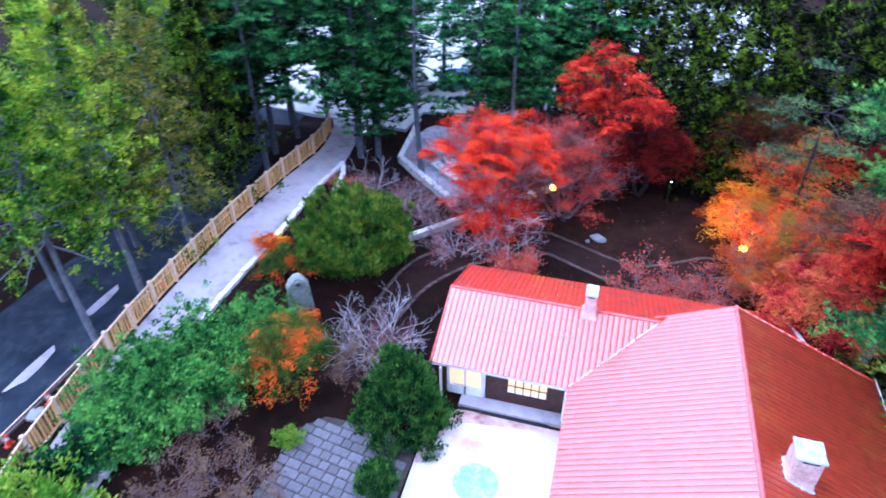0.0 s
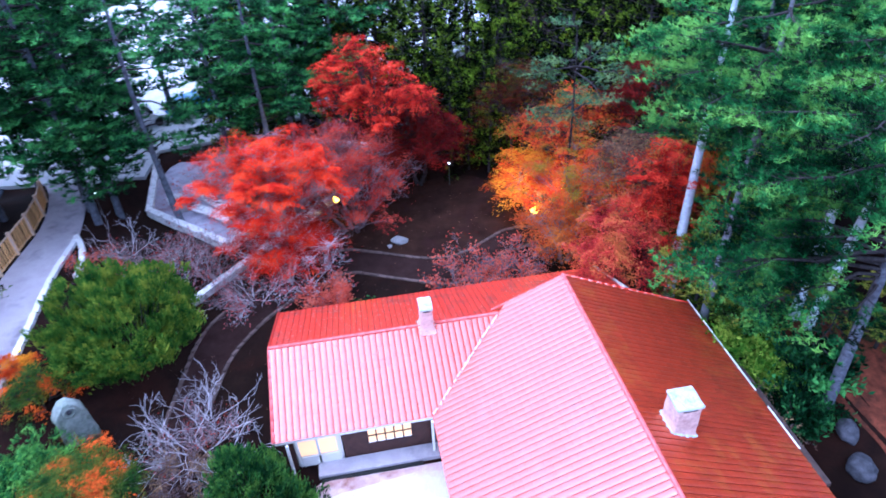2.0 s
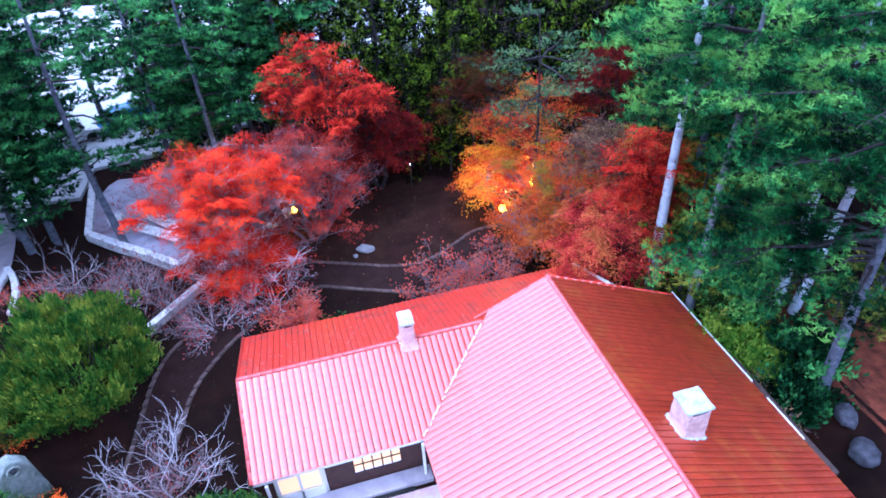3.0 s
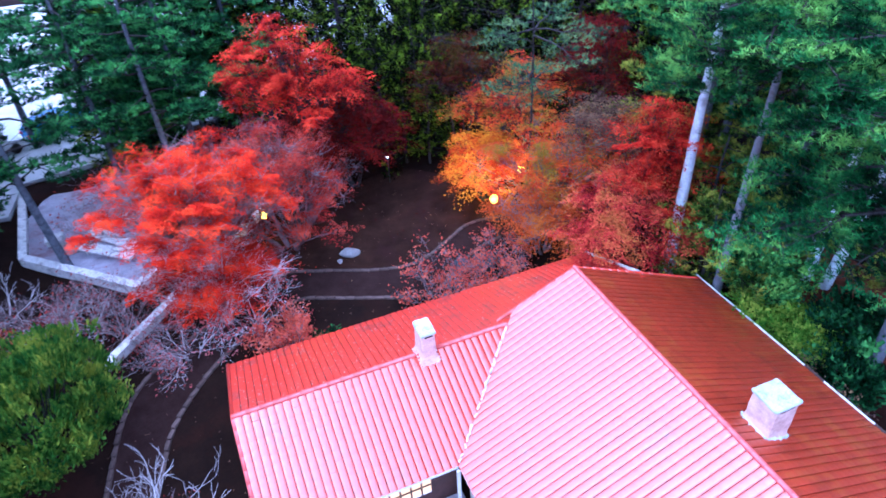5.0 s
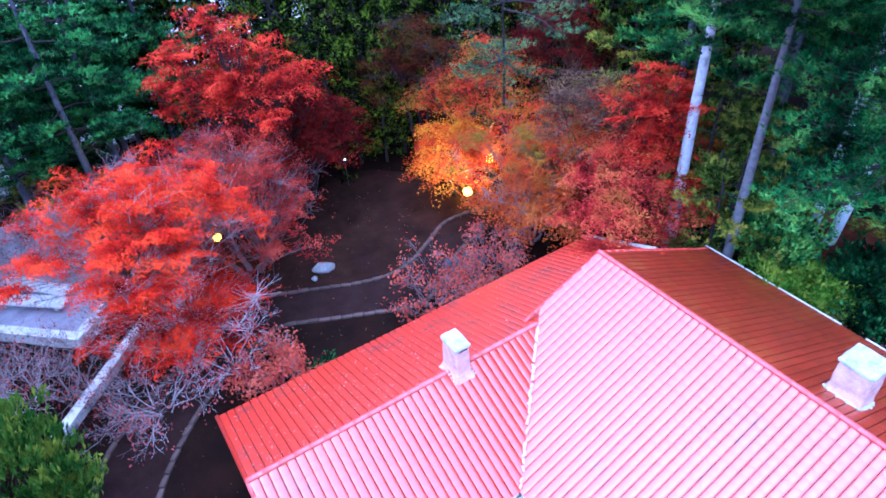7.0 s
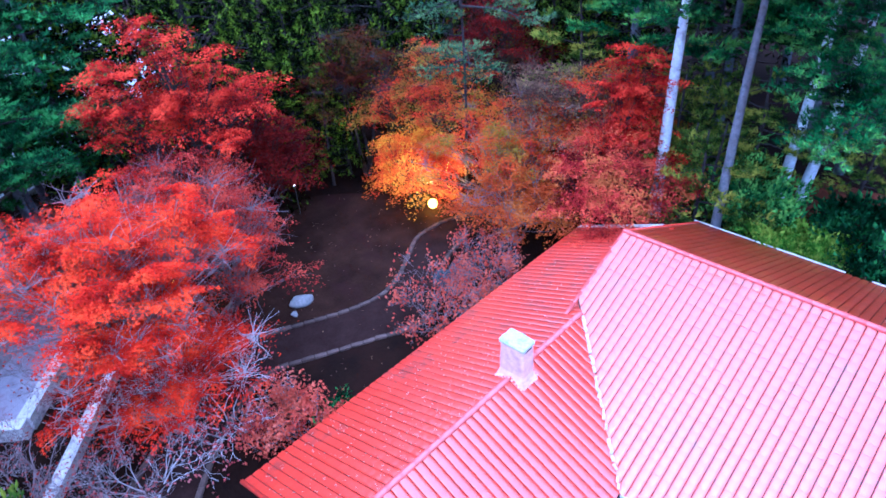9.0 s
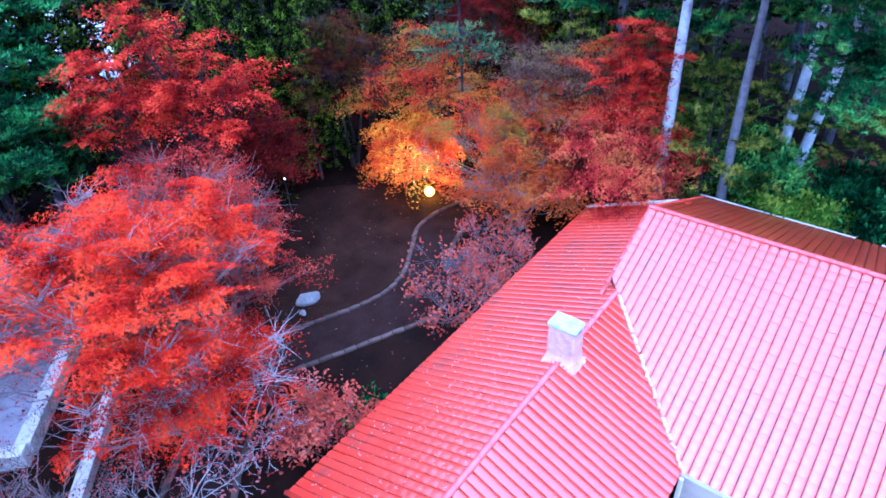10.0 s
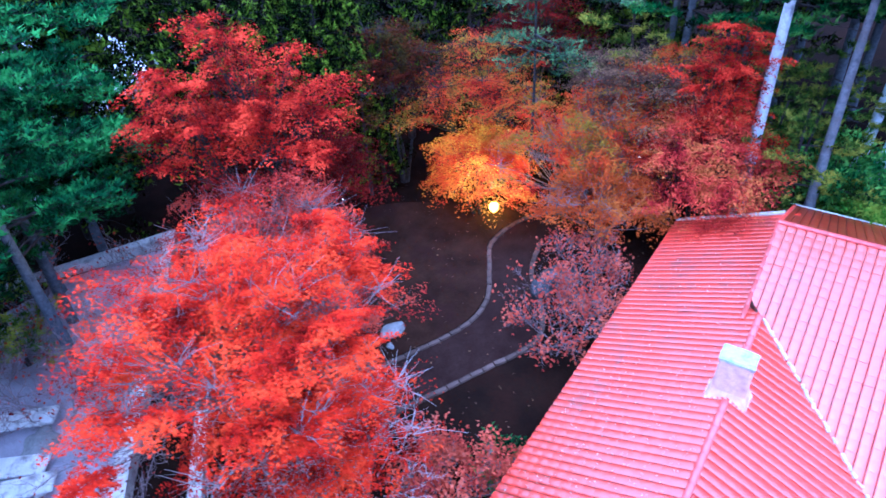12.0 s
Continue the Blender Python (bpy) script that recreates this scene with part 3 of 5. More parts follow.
def roof_slope(label, origin, u, v, cols, rows, cuts, pieces, paint=TILE):
    """A tiled slope: boards below, single tiles in the stretch (c0, c1, r0, r1) of pieces, the rest joined. cuts: (point, normal), what lies on the normal's side is cut away."""
    origin, u, v = Vector(origin), Vector(u).normalized(), Vector(v).normalized()
    w = u.cross(v)
    base = Matrix((u, v, w)).transposed().to_4x4()
    base.translation = origin
    bm = bmesh.new()
    bmesh.ops.create_cube(bm, size=1, matrix=base @ Matrix.LocRotScale((cols * TILE_W / 2, rows * TILE_L / 2, -0.10), None, (cols * TILE_W - 0.02, rows * TILE_L - 0.02, 0.1)))
    for p, n in cuts:
        bmesh.ops.bisect_plane(bm, geom=bm.verts[:] + bm.edges[:] + bm.faces[:], plane_co=p, plane_no=n, clear_outer=True)
        bmesh.ops.holes_fill(bm, edges=[e for e in bm.edges if e.is_boundary])
    roof = part("roof", bm, DARKWOOD, house, label)
    tile_me = mesh_of("tile", TV, TQ, paint, True)
    bag, c0, c1, r0, r1 = Bag(), *pieces
    rng = random.Random(cols * 31 + rows)
    for r in range(rows):
        for c in range(cols):
            m = base @ pose(c * TILE_W, r * TILE_L, rng.uniform(-0.004, 0.004), rng.uniform(-0.35, 0.35), rng.uniform(-0.5, 0.5), rng.uniform(-0.3, 0.3))
            corners = [m @ Vector((x, y, 0)) for x in (0, TILE_W) for y in (-0.02, TILE_L)]
            far = [max((q - Vector(p)).dot(Vector(n)) for q in corners) for p, n in cuts]
            near = [min((q - Vector(p)).dot(Vector(n)) for q in corners) for p, n in cuts]
            if any(d > 0 for d in near):
                continue
            if c0 <= c < c1 and r0 <= r < r1 and all(d <= 0 for d in far):
                ob = new("tile", tile_me)
                ob.parent = roof
                ob.matrix_basis = m
            else:
                a = np.array(m)
                bag.add(TV @ a[:3, :3].T + a[:3, 3], TQ)
    me = bag.mesh("tile_field", paint, True)
    bm = bmesh.new()
    bm.from_mesh(me)
    for p, n in cuts:
        bmesh.ops.bisect_plane(bm, geom=bm.verts[:] + bm.edges[:] + bm.faces[:], plane_co=p, plane_no=n, clear_outer=True)
    bm.to_mesh(me)
    bm.free()
    tagged(part("tile_field", me, None, roof), kind="stuff")
    return roof


EAVE_Z, WING_Y, WING_Z, MAIN_X, MAIN_Z = 2.17, 21.72, 3.70, 6.33, 4.94
L_EAVE, F_EAVE, R_EAVE, B_EAVE, BACK = 0.12, 18.30, 12.45, 25.52, 22.1
VALLEY = ((L_EAVE, F_EAVE, 0), (1, -1, 0))
front = Vector((0, WING_Y - F_EAVE, WING_Z - EAVE_Z))
rear = Vector((0, WING_Y - B_EAVE, WING_Z - EAVE_Z))
left = Vector((MAIN_X - L_EAVE, 0, MAIN_Z - EAVE_Z))
right = Vector((MAIN_X - R_EAVE, 0, MAIN_Z - EAVE_Z))
WING_X0, WING_X1 = -5.85, 9.32
# front slope of the wing, cut by the valley
roof_slope("front slope of the wing in glossy pink-red tiles", (WING_X0, F_EAVE, EAVE_Z), (1, 0, 0), front, 38, math.ceil(front.length / TILE_L),
           [(VALLEY[0], (1, -1, 0)), ((0, WING_Y, WING_Z), (0, 1, 0))], (12, 36, 4, 13))
# rear slope of the wing, running on behind the main gable
roof_slope("rear slope of the wing in red tiles", (WING_X1, B_EAVE, EAVE_Z), (-1, 0, 0), rear, round((WING_X1 - WING_X0) / TILE_W), math.ceil(rear.length / TILE_L),
           [((0, WING_Y, WING_Z), (0, -1, 0))], (31, 58, 4, 14))
# slopes of the main block
n_main = round((BACK - 5.5) / TILE_W)
roof_slope("broad pale pink slope of the main roof", (L_EAVE, 5.5 + n_main * TILE_W, EAVE_Z), (0, -1, 0), left, n_main, math.ceil(left.length / TILE_L),
           [(VALLEY[0], (-1, 1, 0)), ((MAIN_X, 0, MAIN_Z), (1, 0, 0)), ((0, BACK, 0), (0, 1, 0))], (6, 24, 9, 24))
roof_slope("weathered red slope of the main roof with shade in its paint", (R_EAVE, 5.5, EAVE_Z), (0, 1, 0), right, n_main, math.ceil(right.length / TILE_L),
           [((MAIN_X, 0, MAIN_Z), (-1, 0, 0)), ((0, BACK, 0), (0, 1, 0))], (38, 60, 7, 19), WEATHERED_SHADED)


def ridge_caps(a, b, name="ridge_cap", radius=0.085, mat=RIDGE):
    """Half-round caps along a ridge, each overlapping the next."""
    a, b = Vector(a), Vector(b)
    d = b - a
    n = max(1, round(d.length / 0.42))
    w = np.linspace(-0.15 * np.pi, 1.15 * np.pi, 9)
    r0, r1, l = radius, radius * 0.9, d.length / n
    v = np.concatenate([np.stack([np.full(9, s), r * np.cos(w), 0.75 * r * np.sin(w)], 1) for s, r in ((-0.03, r0 * 0.8), (-0.03, r0), (l, r1))])
    q = np.array([(k * 9 + j, k * 9 + j + 1, (k + 1) * 9 + j + 1, (k + 1) * 9 + j) for k in range(2) for j in range(8)])
    me = mesh_of(name, v, q, mat, True)
    turn = d.to_track_quat("X", "Z").to_matrix().to_4x4()
    for k in range(n):
        m = Matrix.Translation(a + d * (k / n)) @ turn
        part(name, me, mat, house, at=m)


ridge_caps((WING_X0, WING_Y, WING_Z + 0.03), (0.12, WING_Y, WING_Z + 0.03))
ridge_caps((0.88, WING_Y, WING_Z + 0.03), (3.5, WING_Y, WING_Z + 0.03))
ridge_caps((MAIN_X, 5.5, MAIN_Z + 0.04), (MAIN_X, BACK + 0.02, MAIN_Z + 0.04))
zl = EAVE_Z + 0.05
# verge caps: back gable of the main roof, right end of the wing's rear slope
ridge_caps((MAIN_X, BACK, MAIN_Z), (3.3, BACK, MAIN_Z - (MAIN_X - 3.3) * left.z / left.x + 0.02), "verge_cap", 0.06)
ridge_caps((MAIN_X, BACK, MAIN_Z), (R_EAVE, BACK, EAVE_Z + 0.02), "verge_cap", 0.08, TILE)
ridge_caps((WING_X1 + 0.02, BACK + 0.1, WING_Z - 0.12), (WING_X1 + 0.02, B_EAVE, EAVE_Z + 0.03), "verge_cap", 0.09, MORTAR)
ridge_caps((WING_X0, F_EAVE, zl), (WING_X0, WING_Y, WING_Z), "verge_cap", 0.07, RIDGE)
ridge_caps((WING_X0, B_EAVE, zl), (WING_X0, WING_Y, WING_Z), "verge_cap", 0.07, TILE)


def valley_flashing():
    """Crumbling mortar bits along the valley between the two roofs."""
    bag, rng = Bag(), random.Random(8)
    a, b = Vector((L_EAVE, F_EAVE, EAVE_Z + 0.06)), Vector((3.45, 21.63, WING_Z + 0.02))
    for k in range(46):
        if rng.random() < 0.25:
            continue
        p = a.lerp(b, (k + rng.random()) / 46)
        bm = box(-rng.uniform(0.04, 0.11), rng.uniform(0.04, 0.11), -0.035, rng.uniform(0.02, 0.05), -0.05, rng.uniform(0.015, 0.045), 0)
        bm.transform(Matrix.Translation(p) @ pose(0, 0, 0, 0, -17, 45 + rng.uniform(-25, 25)))
        bm.verts.index_update()
        bag.add([v.co[:] for v in bm.verts], [[v.index for v in f.verts] for f in bm.faces])
        bm.free()
    tagged(part("valley_mortar", bag.mesh("valley_mortar", MORTAR), MORTAR, house, "crumbled pale mortar along the roof valley"), kind="stuff")


valley_flashing()


def roof_flecks(count, seed):
    """Pale flecks on the rear and side slopes: leaf scraps, and tile-edge sky glints set as colour."""
    rng = np.random.default_rng(seed)
    bag = Bag()
    s = rng.uniform(0.05, 0.98, count)
    x = np.where(rng.random(count) < 0.75, rng.uniform(WING_X0 + 0.2, 1.5, count), rng.uniform(1.5, 8.8, count))
    at = np.stack([x, B_EAVE + (WING_Y - B_EAVE) * s, EAVE_Z + (WING_Z - EAVE_Z) * s + 0.075], 1)
    leaf_quads(bag, at, rng.normal(0, 1, (count, 3)) * [1, 1, 0.15], UP + rng.normal(0, 0.1, (count, 3)), rng.uniform(0.04, 0.09, count), rng.uniform(0.015, 0.035, count))
    tagged(part("leaf_litter", bag.mesh("leaf_litter", PALEFLECK), None, house, "pale leaf scraps and painted sky glints on the rear slope"), kind="stuff")


roof_flecks(520, 4)
# walls
part("wall", box(-5.45, -5.27, 18.6, 25.1, -0.3, 2.05), DARKWOOD, house, "dark boarded gable end wall")
part("wall", box(-5.25, 9.0, 24.9, 25.1, -0.3, 2.0), WALLPAINT, house)
part("wall", box(8.8, 9.0, 22.0, 24.88, -0.3, 2.2), WALLPAINT, house)
part("wall", box(11.9, 12.1, 5.9, 21.9, -0.3, 2.15), WALLPAINT, house)
part("wall", box(0.45, 0.63, 5.9, 18.3, -0.3, 2.0), WALLPAINT, house)
part("wall", box(0.65, 11.88, 5.9, 6.1, -0.3, 2.0), WALLPAINT, house)
# gable triangles
for (x0, x1, ya, yb, ym, zm, za) in ((-5.45, -5.27, 18.6, 25.1, WING_Y, WING_Z - 0.12, 2.06),):
    bm = bmesh.new()
    pts = [(ya, za), (yb, za), (ym, zm)]
    fs = [bm.faces.new([bm.verts.new((x, y, z)) for y, z in pts]) for x in (x0, x1)]
    bmesh.ops.bridge_loops(bm, edges=bm.edges[:])
    bmesh.ops.recalc_face_normals(bm, faces=bm.faces)
    part("gable", bm, DARKWOOD, house, "dark boarded gable")
bm = bmesh.new()
for y in (BACK - 0.25, BACK - 0.1):
    bm.faces.new([bm.verts.new((x, y, z)) for x, z in ((0.9, 2.2), (11.7, 2.2), (MAIN_X, MAIN_Z - 0.14))])
bmesh.ops.bridge_loops(bm, edges=bm.edges[:])
bmesh.ops.recalc_face_normals(bm, faces=bm.faces)
part("gable", bm, WALLPAINT, house, "plastered gable above the rear slope")
# fascias and gutters
part("fascia", box(WING_X0, 0.10, F_EAVE + 0.02, F_EAVE + 0.06, 1.98, 2.13, 0.005), WHITE, house, "white painted fascia board")
part("fascia", box(0.13, 0.17, 5.5, F_EAVE - 0.02, 1.98, 2.13, 0.005), WHITE, house, "white painted fascia board")
part("barge_board", box(WING_X0 - 0.02, WING_X0 + 0.03, F_EAVE, F_EAVE + 0.04, 1.9, 2.15, 0.005), DARKWOOD, house)


def gutter(x, y0, y1, z):
    w = np.linspace(np.pi, 2 * np.pi, 7)
    ring = np.concatenate([np.stack([0.035 * np.cos(w), 0.035 * np.sin(w)], 1), np.stack([0.028 * np.cos(w[::-1]), 0.028 * np.sin(w[::-1])], 1)])
    v = np.concatenate([np.column_stack([x + ring[:, 0], np.full(14, y), z + ring[:, 1]]) for y in (y0, y1)])
    q = np.array([(k, (k + 1) % 14, 14 + (k + 1) % 14, 14 + k) for k in range(14)])
    part("gutter", mesh_of("gutter", v, q, WHITE), WHITE, house, "white gutter along the eave")


gutter(R_EAVE + 0.05, 16.9, 22.3, EAVE_Z + 0.05)
gutter(R_EAVE + 0.05, 14.2, 16.1, EAVE_Z + 0.05)
part("ledge", box(12.75, 13.05, 13.0, 19.2, -0.2, 1.75, 0.03), KERB, house, "brown ledge beside the eave")

# veranda front
part("wall", box(-3.42, 0.3, 18.62, 18.74, 0.1, 2.0), DARKWOOD, house, "dark stained timber veranda wall")
part("wall", box(-5.25, -3.46, 18.66, 18.78, 0.1, 2.0), WHITE, house, "white veranda wall")


def veranda_window(name, x0, x1, z0, z1, cols, rows, y):
    root = part(name, box(x0, x1, y - 0.03, y + 0.02, z0, z1, 0.005), WINDOWGLOW, house, "warmly lit window with a small-paned white frame")
    for k in range(cols + 1):
        x = x0 + (x1 - x0) * k / cols
        part("mullion", box(x - 0.025, x + 0.025, y - 0.075, y - 0.033, z0 - 0.03, z1 + 0.03, 0.004), DARKWOOD, root)
    for k in range(rows + 1):
        z = z0 + (z1 - z0) * k / rows
        part("glazing_bar", box(x0, x1, y - 0.07, y - 0.034, z - 0.022, z + 0.022, 0.004), DARKWOOD if 0 < k < rows else WHITE, root)


veranda_window("window", -2.45, -0.72, 0.95, 1.72, 5, 2, 18.62)
door = part("sliding_door", box(-5.1, -3.6, 18.60, 18.655, 0.75, 1.85, 0.01), WINDOWGLOW, house, "pale sliding door panel lit from within")
for x in (-5.12, -4.36, -3.6):
    part("door_stile", box(x - 0.05, x + 0.05, 18.55, 18.598, 0.15, 1.95, 0.01), WHITE, door)
part("door_rail", box(-5.05, -3.65, 18.55, 18.596, 0.15, 0.72, 0.01), WHITE, door)
for x in (-5.4, 0.06):
    part("veranda_post", box(x - 0.05, x + 0.05, 18.18, 18.28, 0.2, 2.0, 0.01), WHITE, house, "slim white veranda post")
part("veranda_step", box(-4.5, 0.3, 17.95, 18.6, -0.2, 0.22, 0.02), CONCRETE, house, "grey concrete veranda step")
part("veranda_curb", box(-4.4, -0.45, 17.78, 17.94, -0.2, 0.10, 0.02), RUBBER, house, "dark edge below the veranda step")


def chimney(x, y, z0, z1, wx, wy, label, flare, cap_label, foot):
    """A stuccoed shaft that spreads into the roof, a worn capping slab, a flue slot below it and a rough mortar foot."""
    steep = (0.0, 0.447) if x < 4 else (0.455, 0.0)

    def roof_at(px, py):
        return WING_Z - abs(py - WING_Y) * steep[1] if x < 4 else MAIN_Z - abs(px - MAIN_X) * steep[0]

    bm = bmesh.new()
    rings = []
    top = z1 - 0.14
    for h, out in ((-0.35, flare * 1.5), (0.02, flare), (0.10, flare * 0.55), (0.24, flare * 0.18), (0.5, 0.02), (9.0, 0.0)):
        ring = []
        for sx, sy in ((-1, -1), (1, -1), (1, 1), (-1, 1)):
            for cx, cy in ((sx, sy * 0.86), (sx * 0.86, sy)) if sx * sy > 0 else ((sx * 0.86, sy), (sx, sy * 0.86)):
                px, py = x + cx * (wx / 2 + out), y + cy * (wy / 2 + out)
                ring.append(bm.verts.new((px, py, top if h > 5 else min(top - 0.1, roof_at(px, py) + 0.05 + h))))
        rings.append(ring)
    for a, b in zip(rings, rings[1:]):
        for k in range(8):
            bm.faces.new((a[k], a[(k + 1) % 8], b[(k + 1) % 8], b[k]))
    bm.faces.new(rings[-1])
    bmesh.ops.recalc_face_normals(bm, faces=bm.faces)
    root = part("chimney", bm, STUCCO, house, label)
    bm = box(-wx / 2 - 0.035, wx / 2 + 0.035, -wy / 2 - 0.035, wy / 2 + 0.035, -0.138, 0, 0.03)
    bmesh.ops.subdivide_edges(bm, edges=[e for e in bm.edges if e.calc_length() > 0.2], cuts=5, use_grid_fill=True)
    for v in bm.verts:
        v.co += noise.noise_vector(v.co * 5 + Vector((x, y, 0))) * 0.022
    part("chimney_cap", bm, CAP, root, cap_label, at=Matrix.Translation((x, y, z1)))
    part("flue_slot", box(x - wx * 0.3, x + wx * 0.3, y - wy / 2 - 0.012, y - wy / 2 + 0.05, z1 - 0.20, z1 - 0.145, 0), RUBBER, root, "dark flue slot")
    rng = random.Random(int(x * 7))
    bm = bmesh.new()
    for k in range(34):
        a = 2 * np.pi * k / 34
        px, py = x + (wx / 2 + flare) * max(-1, min(1, 1.35 * math.cos(a))), y + (wy / 2 + flare) * max(-1, min(1, 1.35 * math.sin(a)))
        size = rng.uniform(0.5, 1.0) * foot
        bmesh.ops.create_icosphere(bm, subdivisions=1, radius=size, matrix=Matrix.Translation((px, py, roof_at(px, py) + 0.045)) @ pose(0, 0, 0, 0, 0, rng.uniform(0, 90)) @ Matrix.Diagonal((1.5, 1.0, 0.55, 1)))
    tagged(part("mortar_flashing", bm, STUCCO if x < 4 else CAP, root, "rough mortar flashing at the foot"), kind="stuff")


chimney(0.50, 21.74, 3.2, 4.86, 0.46, 0.72, "pink stuccoed chimney spreading into the wing ridge", 0.10, "white capping slab with worn blue-grey rim", 0.04)
chimney(7.73, 14.6, 3.7, 5.64, 0.82, 0.82, "white-washed chimney on the dark red slope", 0.05, "pale blue-white capping slab with chipped rim", 0.085)


# ---- trees and shrubs ----


def limb_path(start, heading, length, rise, sag, rng, n=5):
    """A bent limb: heading (x, y), rise at its root, sag towards its tip."""
    s = np.linspace(0, 1, n)[:, None]
    side = np.array([-heading[1], heading[0], 0]) * rng.normal(0, 0.08)
    p = start + np.array([heading[0], heading[1], 0]) * length * s + UP * length * (rise * s + sag * s * s) + side * length * s * s
    p[1:-1] += rng.normal(0, 0.025 * length, (n - 2, 3))
    return p


def along(path, s):
    x = np.clip(s, 0, 0.9999) * (len(path) - 1)
    i = x.astype(int)
    f = (x - i)[:, None]
    return path[i] * (1 - f) + path[i + 1] * f


def wood(trunk, limbs, bark, limb_bark=None):
    """The trunk with the limbs that grow from it."""
    n, faces = trunk.n, sum(len(q) for q in trunk.f)
    trunk.v, trunk.f = trunk.v + limbs.v, trunk.f + [q + n for q in limbs.f]
    me = trunk.mesh("trunk", bark, True)
    if limb_bark:
        me.materials.append(limb_bark)
        me.polygons.foreach_set("material_index", (np.arange(len(me.polygons)) >= faces).astype(np.int32))
    return me


def cedar_mesh(seed, height, radius, low, limbs, clumps, size, leaf, bark, lean=0.0):
    """Trunk, branches and crown meshes of a dense conifer with upswept, clumped sprays."""
    rng = np.random.default_rng(seed)
    h = np.linspace(0, 1, 9)
    trunk_pts = np.stack([lean * h * height + 0.12 * np.sin(5 * h + seed), 0.12 * np.cos(4 * h + seed), h * height - 0.3], 1)
    tr = Bag().add(*tube(trunk_pts, 0.0125 * height * (1 - 0.92 * h) + 0.01, 8))
    br, cr = Bag(), Bag()
    c_all, o_all = [], []
    for k in range(limbs):
        u = (k + rng.random()) / limbs
        z = height * (low + (1 - low) * u ** 0.9)
        az = k * 2.39996 + rng.normal(0, 0.3)
        r = radius * ((1 - u) ** 0.75 * 0.95 + 0.08) * rng.uniform(0.65, 1.2)
        head = np.array([math.cos(az), math.sin(az)])
        start = np.array([np.interp(z, trunk_pts[:, 2], trunk_pts[:, 0]), np.interp(z, trunk_pts[:, 2], trunk_pts[:, 1]), z])
        path = limb_path(start, head, r, rng.uniform(-0.1, 0.25), rng.uniform(-0.25, 0.2), rng)
        br.add(*tube(path, np.linspace(0.012 * r + 0.02, 0.006, 5), 4))
        if k % 12 == 5:
            continue
        n = max(2, int(0.5 * clumps * (r / radius + 0.2)))
        s = rng.uniform(0.3, 1.05, n)
        p = along(path, s)
        p += rng.normal(0, 1, (n, 3)) * [0.22 * r, 0.22 * r, 0.12 * r] * (1.1 - 0.5 * s[:, None])
        c_all.append(p)
        o_all.append(unit(np.column_stack([np.repeat(head[None], n, 0), rng.uniform(-0.1, 0.6, n)])))
    c, o = np.concatenate(c_all), np.concatenate(o_all)
    per = max(24, int(11.0 / size))
    c, o = np.repeat(c, per, 0), np.repeat(o, per, 0)
    n = len(c)
    axis = unit(o * 0.5 + UP * 0.55 + rng.normal(0, 0.55, (n, 3)))
    at = c + rng.normal(0, 1, (n, 3)) * [0.17, 0.17, 0.21]
    length = size * rng.uniform(0.4, 0.85, n)
    leaf_tris(cr, at, axis, rng.normal(0, 1, (n, 3)) + UP, length, length * 0.5)
    return wood(tr, br, bark), cr.mesh("crown", leaf)


